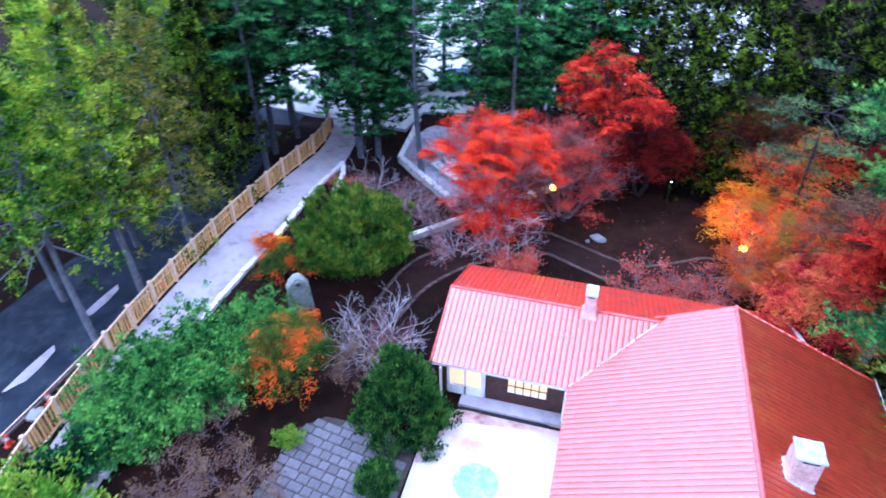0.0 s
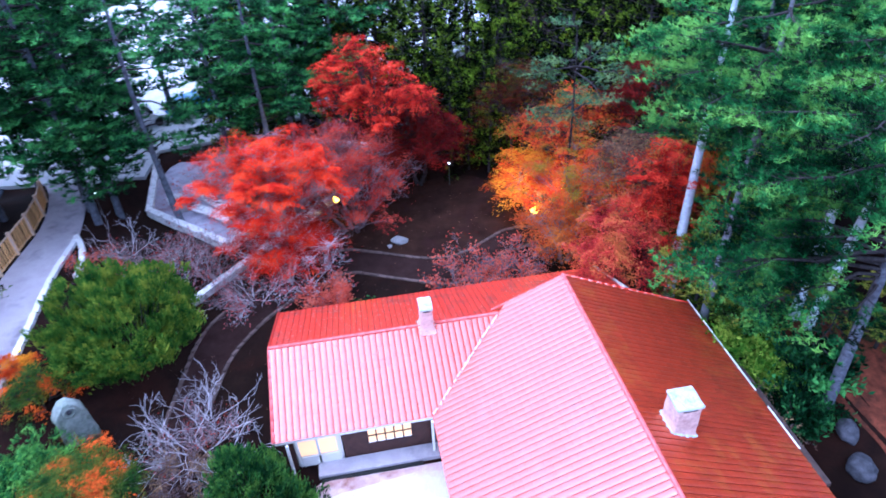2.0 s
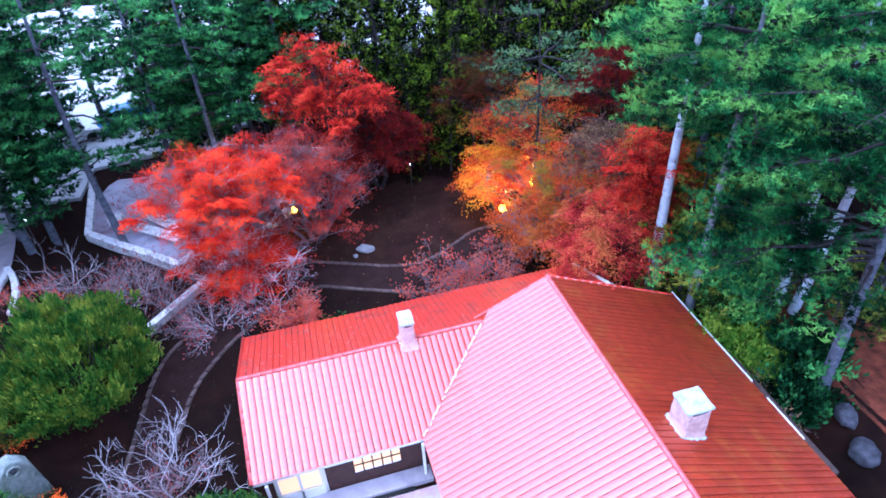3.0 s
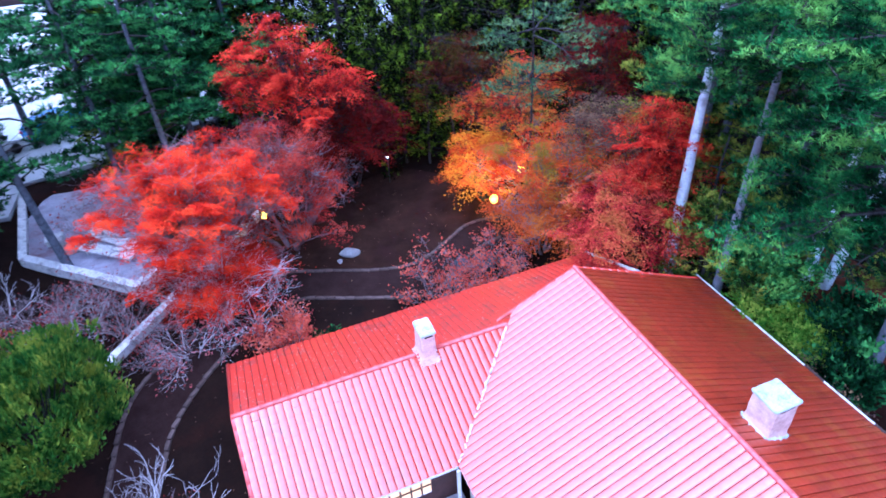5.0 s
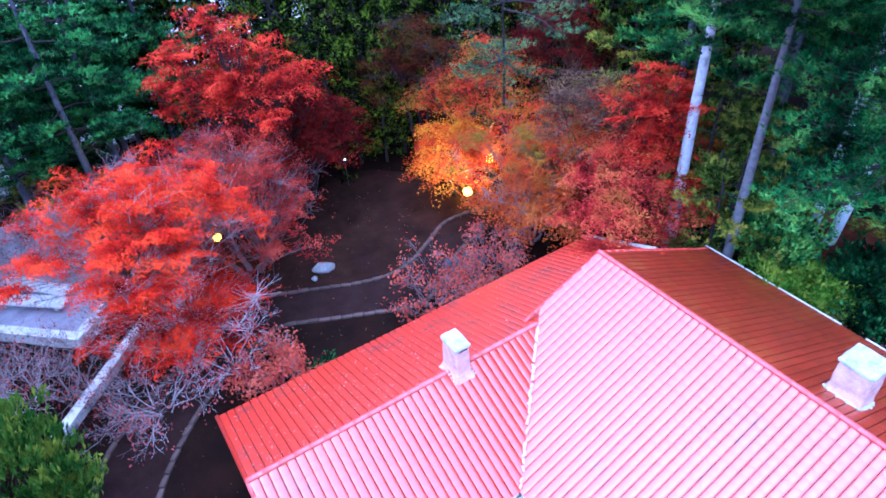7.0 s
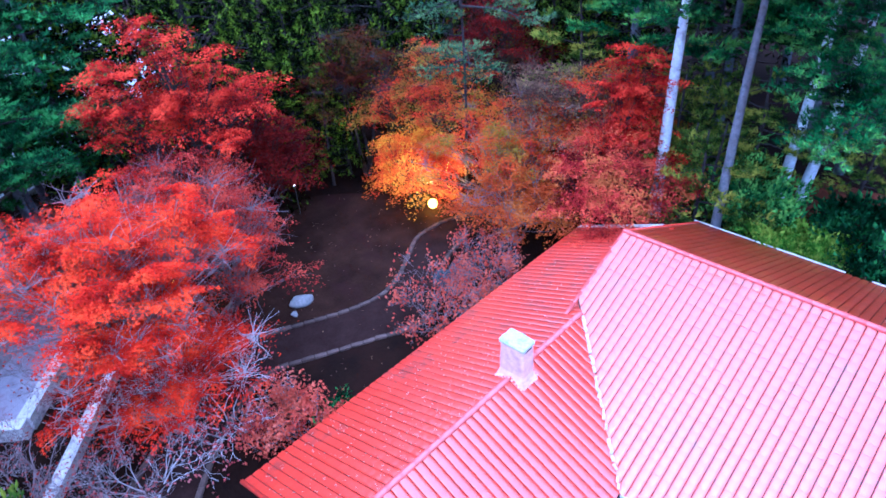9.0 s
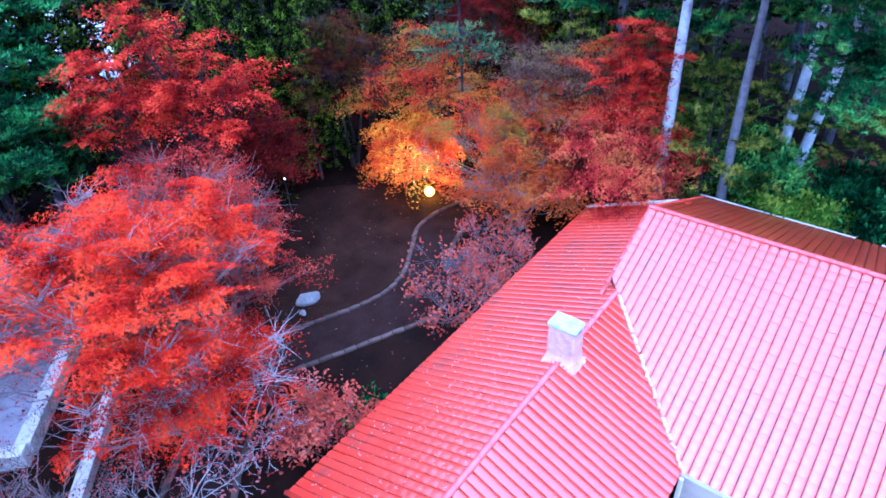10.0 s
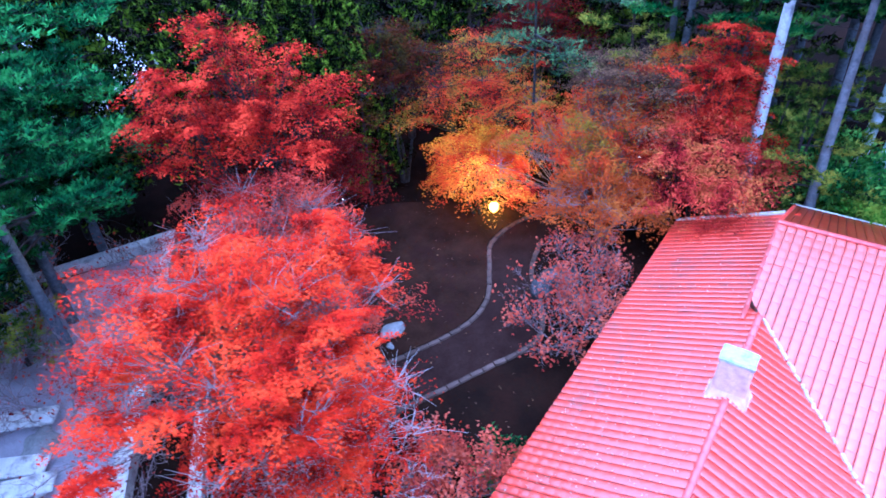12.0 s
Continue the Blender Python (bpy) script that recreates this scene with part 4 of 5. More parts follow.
def pine_mesh(seed, height, reach, bare, limbs, leaf, bark, lean=(0.0, 0.0), tuft=0.20, dense=1.0, per=11, whorl=4, boughs=(), thick=0.0135, slim=0.2):
    """A tall pine: long bare trunk, whorls of level limbs, each a flat fan of twigs set with needle tufts, gaps between the tiers, dead stubs.
    boughs: single long limbs as (height of the root, x, y, z of the tip)."""
    rng = np.random.default_rng(seed)
    h = np.linspace(0, 1, 12)
    bend = rng.normal(0, 0.12, 2)
    trunk_pts = np.stack([lean[0] * h * height + bend[0] * np.sin(3 * h) * 1.5, lean[1] * h * height + bend[1] * np.sin(3 * h) * 1.5, h * height - 0.3], 1)
    rad = thick * height * (1 - 0.8 * h) + 0.02
    tr, br, cr = Bag().add(*tube(trunk_pts, rad, 9)), Bag(), Bag()
    at_z = lambda z: np.array([np.interp(z, trunk_pts[:, 2], trunk_pts[:, a]) for a in (0, 1)] + [z])
    for k in range(6):
        az, z = rng.uniform(0, 2 * np.pi), height * rng.uniform(0.6 * bare, bare + 0.1)
        br.add(*tube(limb_path(at_z(z), (math.cos(az), math.sin(az)), rng.uniform(0.3, 1.3), 0.2, 0.0, rng, 4), (0.022, 0.016, 0.012, 0.005), 4))
    paths = []
    tiers = max(1, round(limbs / whorl))
    for k in range(limbs):
        tier = k // whorl
        u = min(0.98, (tier + rng.normal(0, 0.09)) / tiers)
        z = height * (bare + (1 - bare) * max(0.0, u))
        az = (k % whorl) * 2 * np.pi / whorl + tier * 1.1 + rng.normal(0, 0.3)
        r = reach * (0.35 + 0.75 * math.sin(math.pi * min(1, 0.25 + 0.75 * max(0.0, u))) ** 0.8) * rng.uniform(0.6, 1.15)
        paths.append(limb_path(at_z(z), (math.cos(az), math.sin(az)), r, rng.uniform(-0.03, 0.16), rng.uniform(-0.12, 0.08), rng, 6))
    for z, *tip in boughs:
        a, b = at_z(z), np.array(tip)
        s = np.linspace(0, 1, 6)[:, None]
        p = a + (b - a) * s + UP * 0.5 * np.sin(np.pi * s) * 0.6
        p[1:-1] += rng.normal(0, 0.1, (4, 3))
        paths.append(p)
    tufts, outs = [], []
    for path in paths:
        r = np.linalg.norm(path[-1] - path[0])
        head = unit((path[-1] - path[0]) * [1, 1, 0])
        side = np.array([-head[1], head[0], 0])
        br.add(*tube(path, np.linspace(0.010 * r + 0.02, 0.006, 6), 5))
        n = int((4 + 3.4 * r) * dense)
        for j in range(n):
            s = 0.28 + 0.72 * (j + rng.random()) / n
            root = along(path, np.array([s]))[0]
            w = (-1) ** j * min(1.5, r * 0.36) * (1.2 - 0.75 * s) * rng.uniform(0.5, 1.15)
            tip = root + side * w + head * (abs(w) * 0.55 + 0.15) + UP * rng.uniform(-0.02, 0.14)
            br.add(*tube(np.stack([root, tip]), (0.014, 0.005), 3))
            m = max(3, int(np.linalg.norm(tip - root) / 0.10))
            f = np.linspace(0.2, 1.05, m)[:, None]
            tufts.append(root + (tip - root) * f + rng.normal(0, 1, (m, 3)) * [0.09, 0.09, 0.03])
            outs.append(np.repeat(unit((tip - root) * [1, 1, 0.3])[None], m, 0))
    c, o = np.concatenate(tufts), np.concatenate(outs)
    c, o = np.repeat(c, per, 0), np.repeat(o, per, 0)
    n = len(c)
    axis = unit(o * 0.5 + rng.normal(0, 0.6, (n, 3)) * [1, 1, 0.4] + UP * 0.42)
    length = tuft * rng.uniform(0.6, 1.1, n)
    leaf_tris(cr, c + rng.normal(0, 0.03, (n, 3)), axis, UP + rng.normal(0, 0.45, (n, 3)), length, length * slim)
    return wood(tr, br, bark, DARKBARK), cr.mesh("crown", leaf)


def maple_mesh(seed, height, radius, low, pads, per, leaf, bark=TWIG, pad=0.85, size=0.105, stems=4, dome=1.0, bare=0):
    """A spreading maple: forked stems, limbs to many thin level sprays that build an uneven dome; bare: leafless twig sprays."""
    rng = np.random.default_rng(seed)
    per, size = int(per * 1.75), size * 0.74
    tr, br, cr = Bag(), Bag(), Bag()
    forks = []
    for k in range(stems):
        az = 2 * np.pi * (k + rng.random() * 0.6) / stems
        top = np.array([math.cos(az) * radius * 0.3, math.sin(az) * radius * 0.3, low * 0.85 + rng.uniform(-0.10, 0.06) * height])
        p = np.linspace((0.06 * math.cos(az), 0.06 * math.sin(az), -0.3), top, 5)
        p[1:-1] += rng.normal(0, 0.07, (3, 3))
        tr.add(*tube(p, np.linspace(0.035 * radius + 0.03, 0.02 * radius, 5), 6))
        forks.append(top)
    forks = np.array(forks)
    lump = rng.uniform(0, 2 * np.pi, 4)
    for k in range(pads):
        u, az = rng.random() ** 0.55, rng.uniform(0, 2 * np.pi)
        edge = radius * (1 + 0.22 * math.sin(2 * az + lump[0]) + 0.16 * math.sin(5 * az + lump[1]) + 0.1 * math.sin(9 * az + lump[2]))
        rr = edge * u
        shell = math.sqrt(max(0.0, 1 - u * u)) ** dome
        z = low + (height - low) * shell * rng.uniform(0.35, 1.0) + 0.25 * math.sin(3 * rr + lump[3])
        c = np.array([rr * math.cos(az), rr * math.sin(az), z])
        f = forks[np.argmin(np.linalg.norm(forks - c, axis=1))]
        mid = (f + c) / 2 + rng.normal(0, 0.12, 3) + UP * 0.1
        br.add(*tube(np.stack([f, (f + mid) / 2 + rng.normal(0, 0.05, 3), mid, c]), (0.012 * radius + 0.008, 0.02, 0.014, 0.006), 4))
        for j in range(5):
            out = c + rng.normal(0, 1, 3) * [pad * 0.5, pad * 0.5, 0.1]
            br.add(*tube(np.linspace(mid, out, 3) + rng.normal(0, 0.03, (3, 3)), (0.01, 0.007, 0.003), 3))
        if k < bare:
            for j in range(14):
                out = c + rng.normal(0, 1, 3) * [pad * 0.55, pad * 0.55, 0.3] + UP * 0.25
                br.add(*tube(np.linspace(c, out, 3) + rng.normal(0, 0.05, (3, 3)), (0.012, 0.008, 0.004), 3))
            n = per // 9
        else:
            n = per
        pr = pad * rng.uniform(0.6, 1.25)
        w, ra = rng.uniform(0, 2 * np.pi, n), pr * np.sqrt(rng.random(n))
        ra *= 1 + 0.34 * np.sin(3 * w + 2.4 * k) + 0.26 * np.sin(5 * w + 1.7 * k) + 0.16 * np.sin(9 * w + 0.9 * k)
        off = np.stack([ra * np.cos(w), ra * np.sin(w), -0.18 * pr * (ra / pr) ** 2 + rng.normal(0, 0.07 * pr, n)], 1)
        tilt = rng.normal(0, 0.16, 2)
        off[:, 2] += off[:, 0] * tilt[0] + off[:, 1] * tilt[1]
        axis = np.stack([np.cos(w), np.sin(w), np.zeros(n)], 1) * 0.6 + rng.normal(0, 0.6, (n, 3)) * [1, 1, 0.5] - UP * 0.15
        length = size * rng.uniform(0.6, 1.25, n)
        leaf_tris(cr, c + off, axis, UP + rng.normal(0, 0.35, (n, 3)), length, length * 0.8)
    return wood(tr, br, bark), cr.mesh("crown", leaf)


def shrub_mesh(seed, radii, low, clumps, per, size, leaf, point=0.0, rough_edge=0.12, bark=DARKBARK):
    """A clipped or bushy evergreen: upright sprays over an uneven body; point: 1 tapers it to a cone."""
    rng = np.random.default_rng(seed)
    rx, ry, rz = radii
    br, cr = Bag(), Bag()
    d = unit(rng.normal(0, 1, (clumps, 3)))
    d[:, 2] = np.abs(d[:, 2]) * 1.25 - 0.25
    d = unit(d)
    k = np.arange(clumps)
    lump = 1 + rough_edge * (np.sin(7 * d[:, 0] + seed) + np.sin(8 * d[:, 1] + 2 * seed) + np.sin(9 * d[:, 2])) * 0.6 + rng.normal(0, rough_edge * 0.4, clumps)
    lump *= np.where(k % 4 == 0, rng.uniform(0.55, 0.95, clumps), 1.0)
    taper = 1 - point * np.clip(d[:, 2], 0, 1) ** 1.0 * 0.75
    c = np.stack([d[:, 0] * rx * lump * taper, d[:, 1] * ry * lump * taper, low + (d[:, 2] * 0.5 + 0.5) * rz * lump], 1)
    if point:
        tz, az = 1 - np.sqrt(rng.random(clumps)), rng.uniform(0, 2 * np.pi, clumps)
        wide = ((1 - tz) ** 0.8 * 0.95 + 0.06) * (1 + rough_edge * np.sin(6 * az + 5 * tz + seed)) * rng.uniform(0.72, 1.04, clumps)
        c = np.stack([rx * wide * np.cos(az), ry * wide * np.sin(az), low + rz * tz * rng.uniform(0.9, 1.05, clumps)], 1)
        d = unit(np.stack([np.cos(az), np.sin(az), np.full(clumps, 0.5)], 1))
    for j in range(min(40, clumps // 8)):
        br.add(*tube(np.linspace((rng.normal(0, 0.1), rng.normal(0, 0.1), -0.3), c[j * 7 % clumps] * 0.92, 4) + rng.normal(0, 0.04, (4, 3)), (0.05, 0.035, 0.02, 0.008), 4))
    c, o = np.repeat(c, per, 0), np.repeat(d, per, 0)
    n = len(c)
    conifer = leaf in (SHRUBLEAF, DEEPLEAF)
    axis = unit(o * 0.45 + UP * (1.3 if conifer else 0.6) + rng.normal(0, 0.38 if conifer else 0.5, (n, 3)))
    length = size * rng.uniform(0.5, 1.1, n) * (1.3 if conifer else 1.0)
    leaf_quads(cr, c + rng.normal(0, 0.5 * size, (n, 3)), axis, o + rng.normal(0, 0.6, (n, 3)), length, length * (0.28 if conifer else 0.5))
    return br.mesh("stem", bark), cr.mesh("foliage", leaf)


def twig_mesh(seed, height, spread, stems, levels, bark, leaf=None, leaves=0, leaf_size=0.12, droop=0.0, tip=0.006):
    """A leafless shrub: stems that fork again and again into fine twigs, with a few leaves left on."""
    rng = np.random.default_rng(seed)
    br, cr, tips = Bag(), Bag(), []

    def grow(p, d, length, r, level):
        q = p + d * length
        mid = (p + q) / 2 + rng.normal(0, 0.07 * length, 3)
        br.add(*tube(np.stack([p, mid, q]), (r, r * 0.85, r * 0.68), 5 if level == 0 else 3))
        if level == levels:
            tips.append(q)
            return
        for _ in range(int(rng.integers(2, 5))):
            e = unit(d + rng.normal(0, 0.55, 3) + UP * (0.12 - droop))
            grow(q if rng.random() < 0.7 else mid, e, length * rng.uniform(0.5, 0.85), max(tip, r * 0.6), level + 1)

    for k in range(stems):
        az = 2 * np.pi * k / stems + rng.normal(0, 0.4)
        d = unit(np.array([math.cos(az) * spread, math.sin(az) * spread, 1.0]))
        grow(np.array([0.1 * math.cos(az), 0.1 * math.sin(az), -0.2]), d, height * 0.36 * rng.uniform(0.8, 1.2), 0.013 * height / 2.5 + 0.008, 0)
    out = [br.mesh("stem", bark)]
    if leaf and leaves:
        t = np.array(tips)[rng.integers(0, len(tips), leaves)] + rng.normal(0, 0.14, (leaves, 3))
        length = leaf_size * rng.uniform(0.6, 1.3, leaves)
        leaf_quads(cr, t, rng.normal(0, 1, (leaves, 3)), UP + rng.normal(0, 0.5, (leaves, 3)), length, length * 0.6)
        out.append(cr.mesh("foliage", leaf))
    return out


def plant(name, meshes, x, y, label, category, group="", turn=0.0, scale=1.0, sink=0.0):
    root = thing(name, pose(x, y, ground_z(x, y) - sink, 0, 0, turn) @ Matrix.Scale(scale, 4), label, category, group)
    for me in meshes:
        part(me.name.split(".")[0], me, None, root)
    return root


def again(root, x, y, turn, scale=1.0, label=""):
    """Another one of the same kind elsewhere."""
    ob = copy_thing(root, pose(x, y, ground_z(x, y), 0, 0, turn))
    ob.scale = (scale, scale, scale)
    return tagged(ob, label)


def grove(kinds, places):
    for k, (x, y, s) in enumerate(places):
        again(kinds[k % len(kinds)], x, y, (k * 77) % 360, s)


# cedars beyond the road
LC = "tall cedar with clumped yellow-green foliage beyond the driveway"
G = "cedars along the road"
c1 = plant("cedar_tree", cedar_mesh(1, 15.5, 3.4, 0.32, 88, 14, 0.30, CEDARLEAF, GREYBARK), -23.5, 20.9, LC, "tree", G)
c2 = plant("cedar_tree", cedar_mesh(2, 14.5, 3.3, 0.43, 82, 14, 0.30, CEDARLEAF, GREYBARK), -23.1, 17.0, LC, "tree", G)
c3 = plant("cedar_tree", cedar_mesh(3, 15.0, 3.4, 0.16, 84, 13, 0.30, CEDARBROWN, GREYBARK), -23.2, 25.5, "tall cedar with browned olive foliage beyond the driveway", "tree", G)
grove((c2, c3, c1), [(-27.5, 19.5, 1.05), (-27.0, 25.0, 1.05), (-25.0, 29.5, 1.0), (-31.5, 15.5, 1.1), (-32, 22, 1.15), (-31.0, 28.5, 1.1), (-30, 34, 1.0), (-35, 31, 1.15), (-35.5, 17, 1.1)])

# firs round the garden's far side, the wood's shade put into their leaf colour
LF = "green fir with painted-in shade in the wood behind the garden"
G = "firs of the wood"
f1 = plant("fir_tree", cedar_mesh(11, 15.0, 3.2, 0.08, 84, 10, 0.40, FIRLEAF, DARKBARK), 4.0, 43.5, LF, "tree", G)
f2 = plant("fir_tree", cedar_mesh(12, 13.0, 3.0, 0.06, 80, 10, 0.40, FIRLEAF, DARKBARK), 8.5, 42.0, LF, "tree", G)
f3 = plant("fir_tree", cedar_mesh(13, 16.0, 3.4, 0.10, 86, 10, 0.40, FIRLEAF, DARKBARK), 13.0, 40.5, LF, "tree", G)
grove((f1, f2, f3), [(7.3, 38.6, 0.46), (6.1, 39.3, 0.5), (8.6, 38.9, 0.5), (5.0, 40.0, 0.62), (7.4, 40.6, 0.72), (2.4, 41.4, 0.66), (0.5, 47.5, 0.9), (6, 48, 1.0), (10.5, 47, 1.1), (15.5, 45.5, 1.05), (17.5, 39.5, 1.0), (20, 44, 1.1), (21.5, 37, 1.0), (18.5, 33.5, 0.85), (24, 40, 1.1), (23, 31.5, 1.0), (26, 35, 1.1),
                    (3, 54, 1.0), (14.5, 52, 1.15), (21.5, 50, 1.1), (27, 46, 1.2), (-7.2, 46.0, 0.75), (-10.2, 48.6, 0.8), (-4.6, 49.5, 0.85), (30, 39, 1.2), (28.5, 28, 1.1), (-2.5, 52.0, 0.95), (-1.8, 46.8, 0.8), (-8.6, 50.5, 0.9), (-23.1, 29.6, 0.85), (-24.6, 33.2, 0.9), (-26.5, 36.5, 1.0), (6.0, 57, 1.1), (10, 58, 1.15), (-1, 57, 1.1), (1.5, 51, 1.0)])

# pines on the left, before the car park
LOW_BOUGHS = ((5.6, -1.6, -3.2, 5.6), (6.2, 1.9, -2.8, 6.2), (6.8, -3.2, -1.4, 7.0), (7.6, 2.8, -1.8, 7.8), (5.2, 2.2, -1.0, 5.0))
NEAR_BOUGHS = LOW_BOUGHS + ((4.6, 2.4, -1.0, 3.6), (4.2, 0.8, -2.6, 3.0), (5.0, 3.2, 0.2, 4.2), (4.6, -1.8, -1.6, 3.6), (5.2, 1.6, -2.4, 4.4), (4.8, 2.8, 1.5, 4.0), (5.6, -0.3, -2.9, 4.8), (4.0, 1.6, -1.6, 2.6), (5.8, 3.4, -1.2, 5.2), (4.4, 2.2, -0.2, 3.2))
SIDE_BOUGHS = ((5.0, -2.4, -0.8, 4.8), (5.6, 2.0, -1.6, 5.4), (6.0, -1.0, -2.4, 6.0), (5.2, 1.8, 1.4, 5.0), (6.2, -2.2, 1.6, 6.4))
LP = "tall dark pine with bare trunk and level needle plates"
G = "pines beside the terrace"
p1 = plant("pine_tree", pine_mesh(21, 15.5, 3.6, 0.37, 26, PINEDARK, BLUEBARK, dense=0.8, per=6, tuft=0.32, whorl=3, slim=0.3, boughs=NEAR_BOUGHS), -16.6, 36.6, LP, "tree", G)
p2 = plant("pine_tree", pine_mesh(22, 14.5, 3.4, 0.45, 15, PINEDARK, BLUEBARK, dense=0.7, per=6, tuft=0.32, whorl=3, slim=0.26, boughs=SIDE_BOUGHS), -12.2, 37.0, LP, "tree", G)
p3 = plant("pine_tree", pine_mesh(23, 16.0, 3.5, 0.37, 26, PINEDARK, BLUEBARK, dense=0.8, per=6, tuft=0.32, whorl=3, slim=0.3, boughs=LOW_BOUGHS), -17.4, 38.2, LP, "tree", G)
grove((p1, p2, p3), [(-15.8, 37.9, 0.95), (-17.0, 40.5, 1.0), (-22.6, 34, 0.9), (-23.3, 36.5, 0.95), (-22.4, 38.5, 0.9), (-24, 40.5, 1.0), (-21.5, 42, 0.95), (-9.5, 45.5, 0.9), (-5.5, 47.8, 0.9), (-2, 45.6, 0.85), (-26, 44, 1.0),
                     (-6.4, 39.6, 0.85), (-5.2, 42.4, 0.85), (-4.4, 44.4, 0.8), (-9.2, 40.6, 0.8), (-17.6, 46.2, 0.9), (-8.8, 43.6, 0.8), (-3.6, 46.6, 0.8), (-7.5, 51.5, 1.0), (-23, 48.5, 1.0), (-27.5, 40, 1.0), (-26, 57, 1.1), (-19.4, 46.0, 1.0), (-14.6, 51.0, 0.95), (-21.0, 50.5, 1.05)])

# pines on the bank to the right
LR = "tall pine with a pale grey trunk and bright green needle plates"
G = "pines on the bank beside the house"
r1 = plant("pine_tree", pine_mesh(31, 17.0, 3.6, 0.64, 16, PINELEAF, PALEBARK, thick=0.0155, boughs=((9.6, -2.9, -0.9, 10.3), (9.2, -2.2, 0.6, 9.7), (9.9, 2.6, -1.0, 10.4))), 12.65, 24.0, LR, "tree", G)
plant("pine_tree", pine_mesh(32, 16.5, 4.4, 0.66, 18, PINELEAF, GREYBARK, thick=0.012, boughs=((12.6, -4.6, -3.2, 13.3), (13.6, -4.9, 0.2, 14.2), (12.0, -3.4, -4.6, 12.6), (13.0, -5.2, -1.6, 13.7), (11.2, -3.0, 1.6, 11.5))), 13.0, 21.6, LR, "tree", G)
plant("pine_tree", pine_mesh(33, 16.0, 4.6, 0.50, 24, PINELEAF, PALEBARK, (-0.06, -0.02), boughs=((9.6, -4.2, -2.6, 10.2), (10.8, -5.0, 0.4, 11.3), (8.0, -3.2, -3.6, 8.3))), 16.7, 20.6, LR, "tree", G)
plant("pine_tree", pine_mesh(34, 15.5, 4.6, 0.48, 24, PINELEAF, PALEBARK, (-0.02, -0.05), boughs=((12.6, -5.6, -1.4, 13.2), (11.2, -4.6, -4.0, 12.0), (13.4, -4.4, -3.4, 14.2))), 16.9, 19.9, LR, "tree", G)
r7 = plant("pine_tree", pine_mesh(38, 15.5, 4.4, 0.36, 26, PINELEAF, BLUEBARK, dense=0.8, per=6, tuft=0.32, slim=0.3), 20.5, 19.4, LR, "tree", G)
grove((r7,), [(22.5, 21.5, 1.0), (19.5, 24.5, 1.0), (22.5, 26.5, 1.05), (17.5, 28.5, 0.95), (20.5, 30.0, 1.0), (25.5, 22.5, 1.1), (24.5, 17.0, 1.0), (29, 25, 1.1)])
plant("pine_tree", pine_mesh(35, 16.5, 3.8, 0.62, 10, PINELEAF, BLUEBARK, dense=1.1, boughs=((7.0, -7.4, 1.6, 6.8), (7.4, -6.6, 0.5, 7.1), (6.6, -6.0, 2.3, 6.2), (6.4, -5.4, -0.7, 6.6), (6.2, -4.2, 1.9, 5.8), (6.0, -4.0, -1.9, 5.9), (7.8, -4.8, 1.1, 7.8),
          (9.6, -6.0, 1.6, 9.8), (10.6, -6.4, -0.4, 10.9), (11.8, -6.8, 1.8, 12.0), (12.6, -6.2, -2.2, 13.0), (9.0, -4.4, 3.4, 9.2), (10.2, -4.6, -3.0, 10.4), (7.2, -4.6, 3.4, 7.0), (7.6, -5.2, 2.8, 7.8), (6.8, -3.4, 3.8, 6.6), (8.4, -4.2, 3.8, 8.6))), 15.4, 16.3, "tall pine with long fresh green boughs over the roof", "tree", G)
r6 = plant("young_pine", pine_mesh(36, 6.0, 2.2, 0.12, 17, PINEOLIVE, DARKBARK, tuft=0.26, dense=0.8, whorl=3), 15.0, 24.6, "young bushy olive-green pine under the tall ones", "tree", "young pines")
grove((r6,), [(18.2, 25.8, 1.0), (16.0, 21.9, 1.0), (12.95, 22.6, 1.0), (13.7, 22.2, 1.0), (14.0, 23.4, 0.9), (18.8, 18.2, 0.8), (16.4, 30.6, 1.2), (17.0, 24.0, 0.9)])

plant("pine_tree", pine_mesh(37, 11.6, 3.0, 0.58, 10, PINEDUSK, DARKBARK, thick=0.005, dense=0.9, per=6, boughs=((8.6, -2.2, -0.6, 8.6), (7.4, -2.2, -2.6, 7.2), (9.6, -2.0, -1.0, 9.6))), 9.9, 32.0, "dusky pine with sparse grey-green boughs above the maples", "tree", G)

again(r6, -7.2, 41.6, 60, 0.85, "young bushy pine beside the terrace")
again(r6, -8.8, 43.6, 170, 0.9, "young bushy pine beside the terrace")

# maples
G = "autumn maples in the garden"
m1 = plant("maple_tree", maple_mesh(41, 7.9, 3.0, 4.9, 150, 560, VERMILION, LILACTWIG, pad=0.66, size=0.075, bare=48), -5.65, 30.8, "broad vermilion maple with grey twigs showing through", "tree", G, 143)
m1.scale = (1.14, 0.9, 1.0)
plant("maple_tree", maple_mesh(58, 5.2, 2.2, 2.0, 76, 520, VERMILION, PALETWIG, size=0.075, bare=32), -5.6, 29.9, "small low vermilion maple with bare twigs beside the path", "tree", G)
plant("maple_tree", maple_mesh(42, 10.2, 2.35, 5.8, 64, 330, SCARLET, DARKBARK, stems=3), -0.4, 36.4, "tall scarlet maple at the lawn's edge", "tree", G)
plant("maple_tree", maple_mesh(43, 6.2, 2.9, 2.4, 100, 236, CRIMSON, DARKBARK), 2.6, 38.2, "dark crimson maple in the shade", "tree", G)
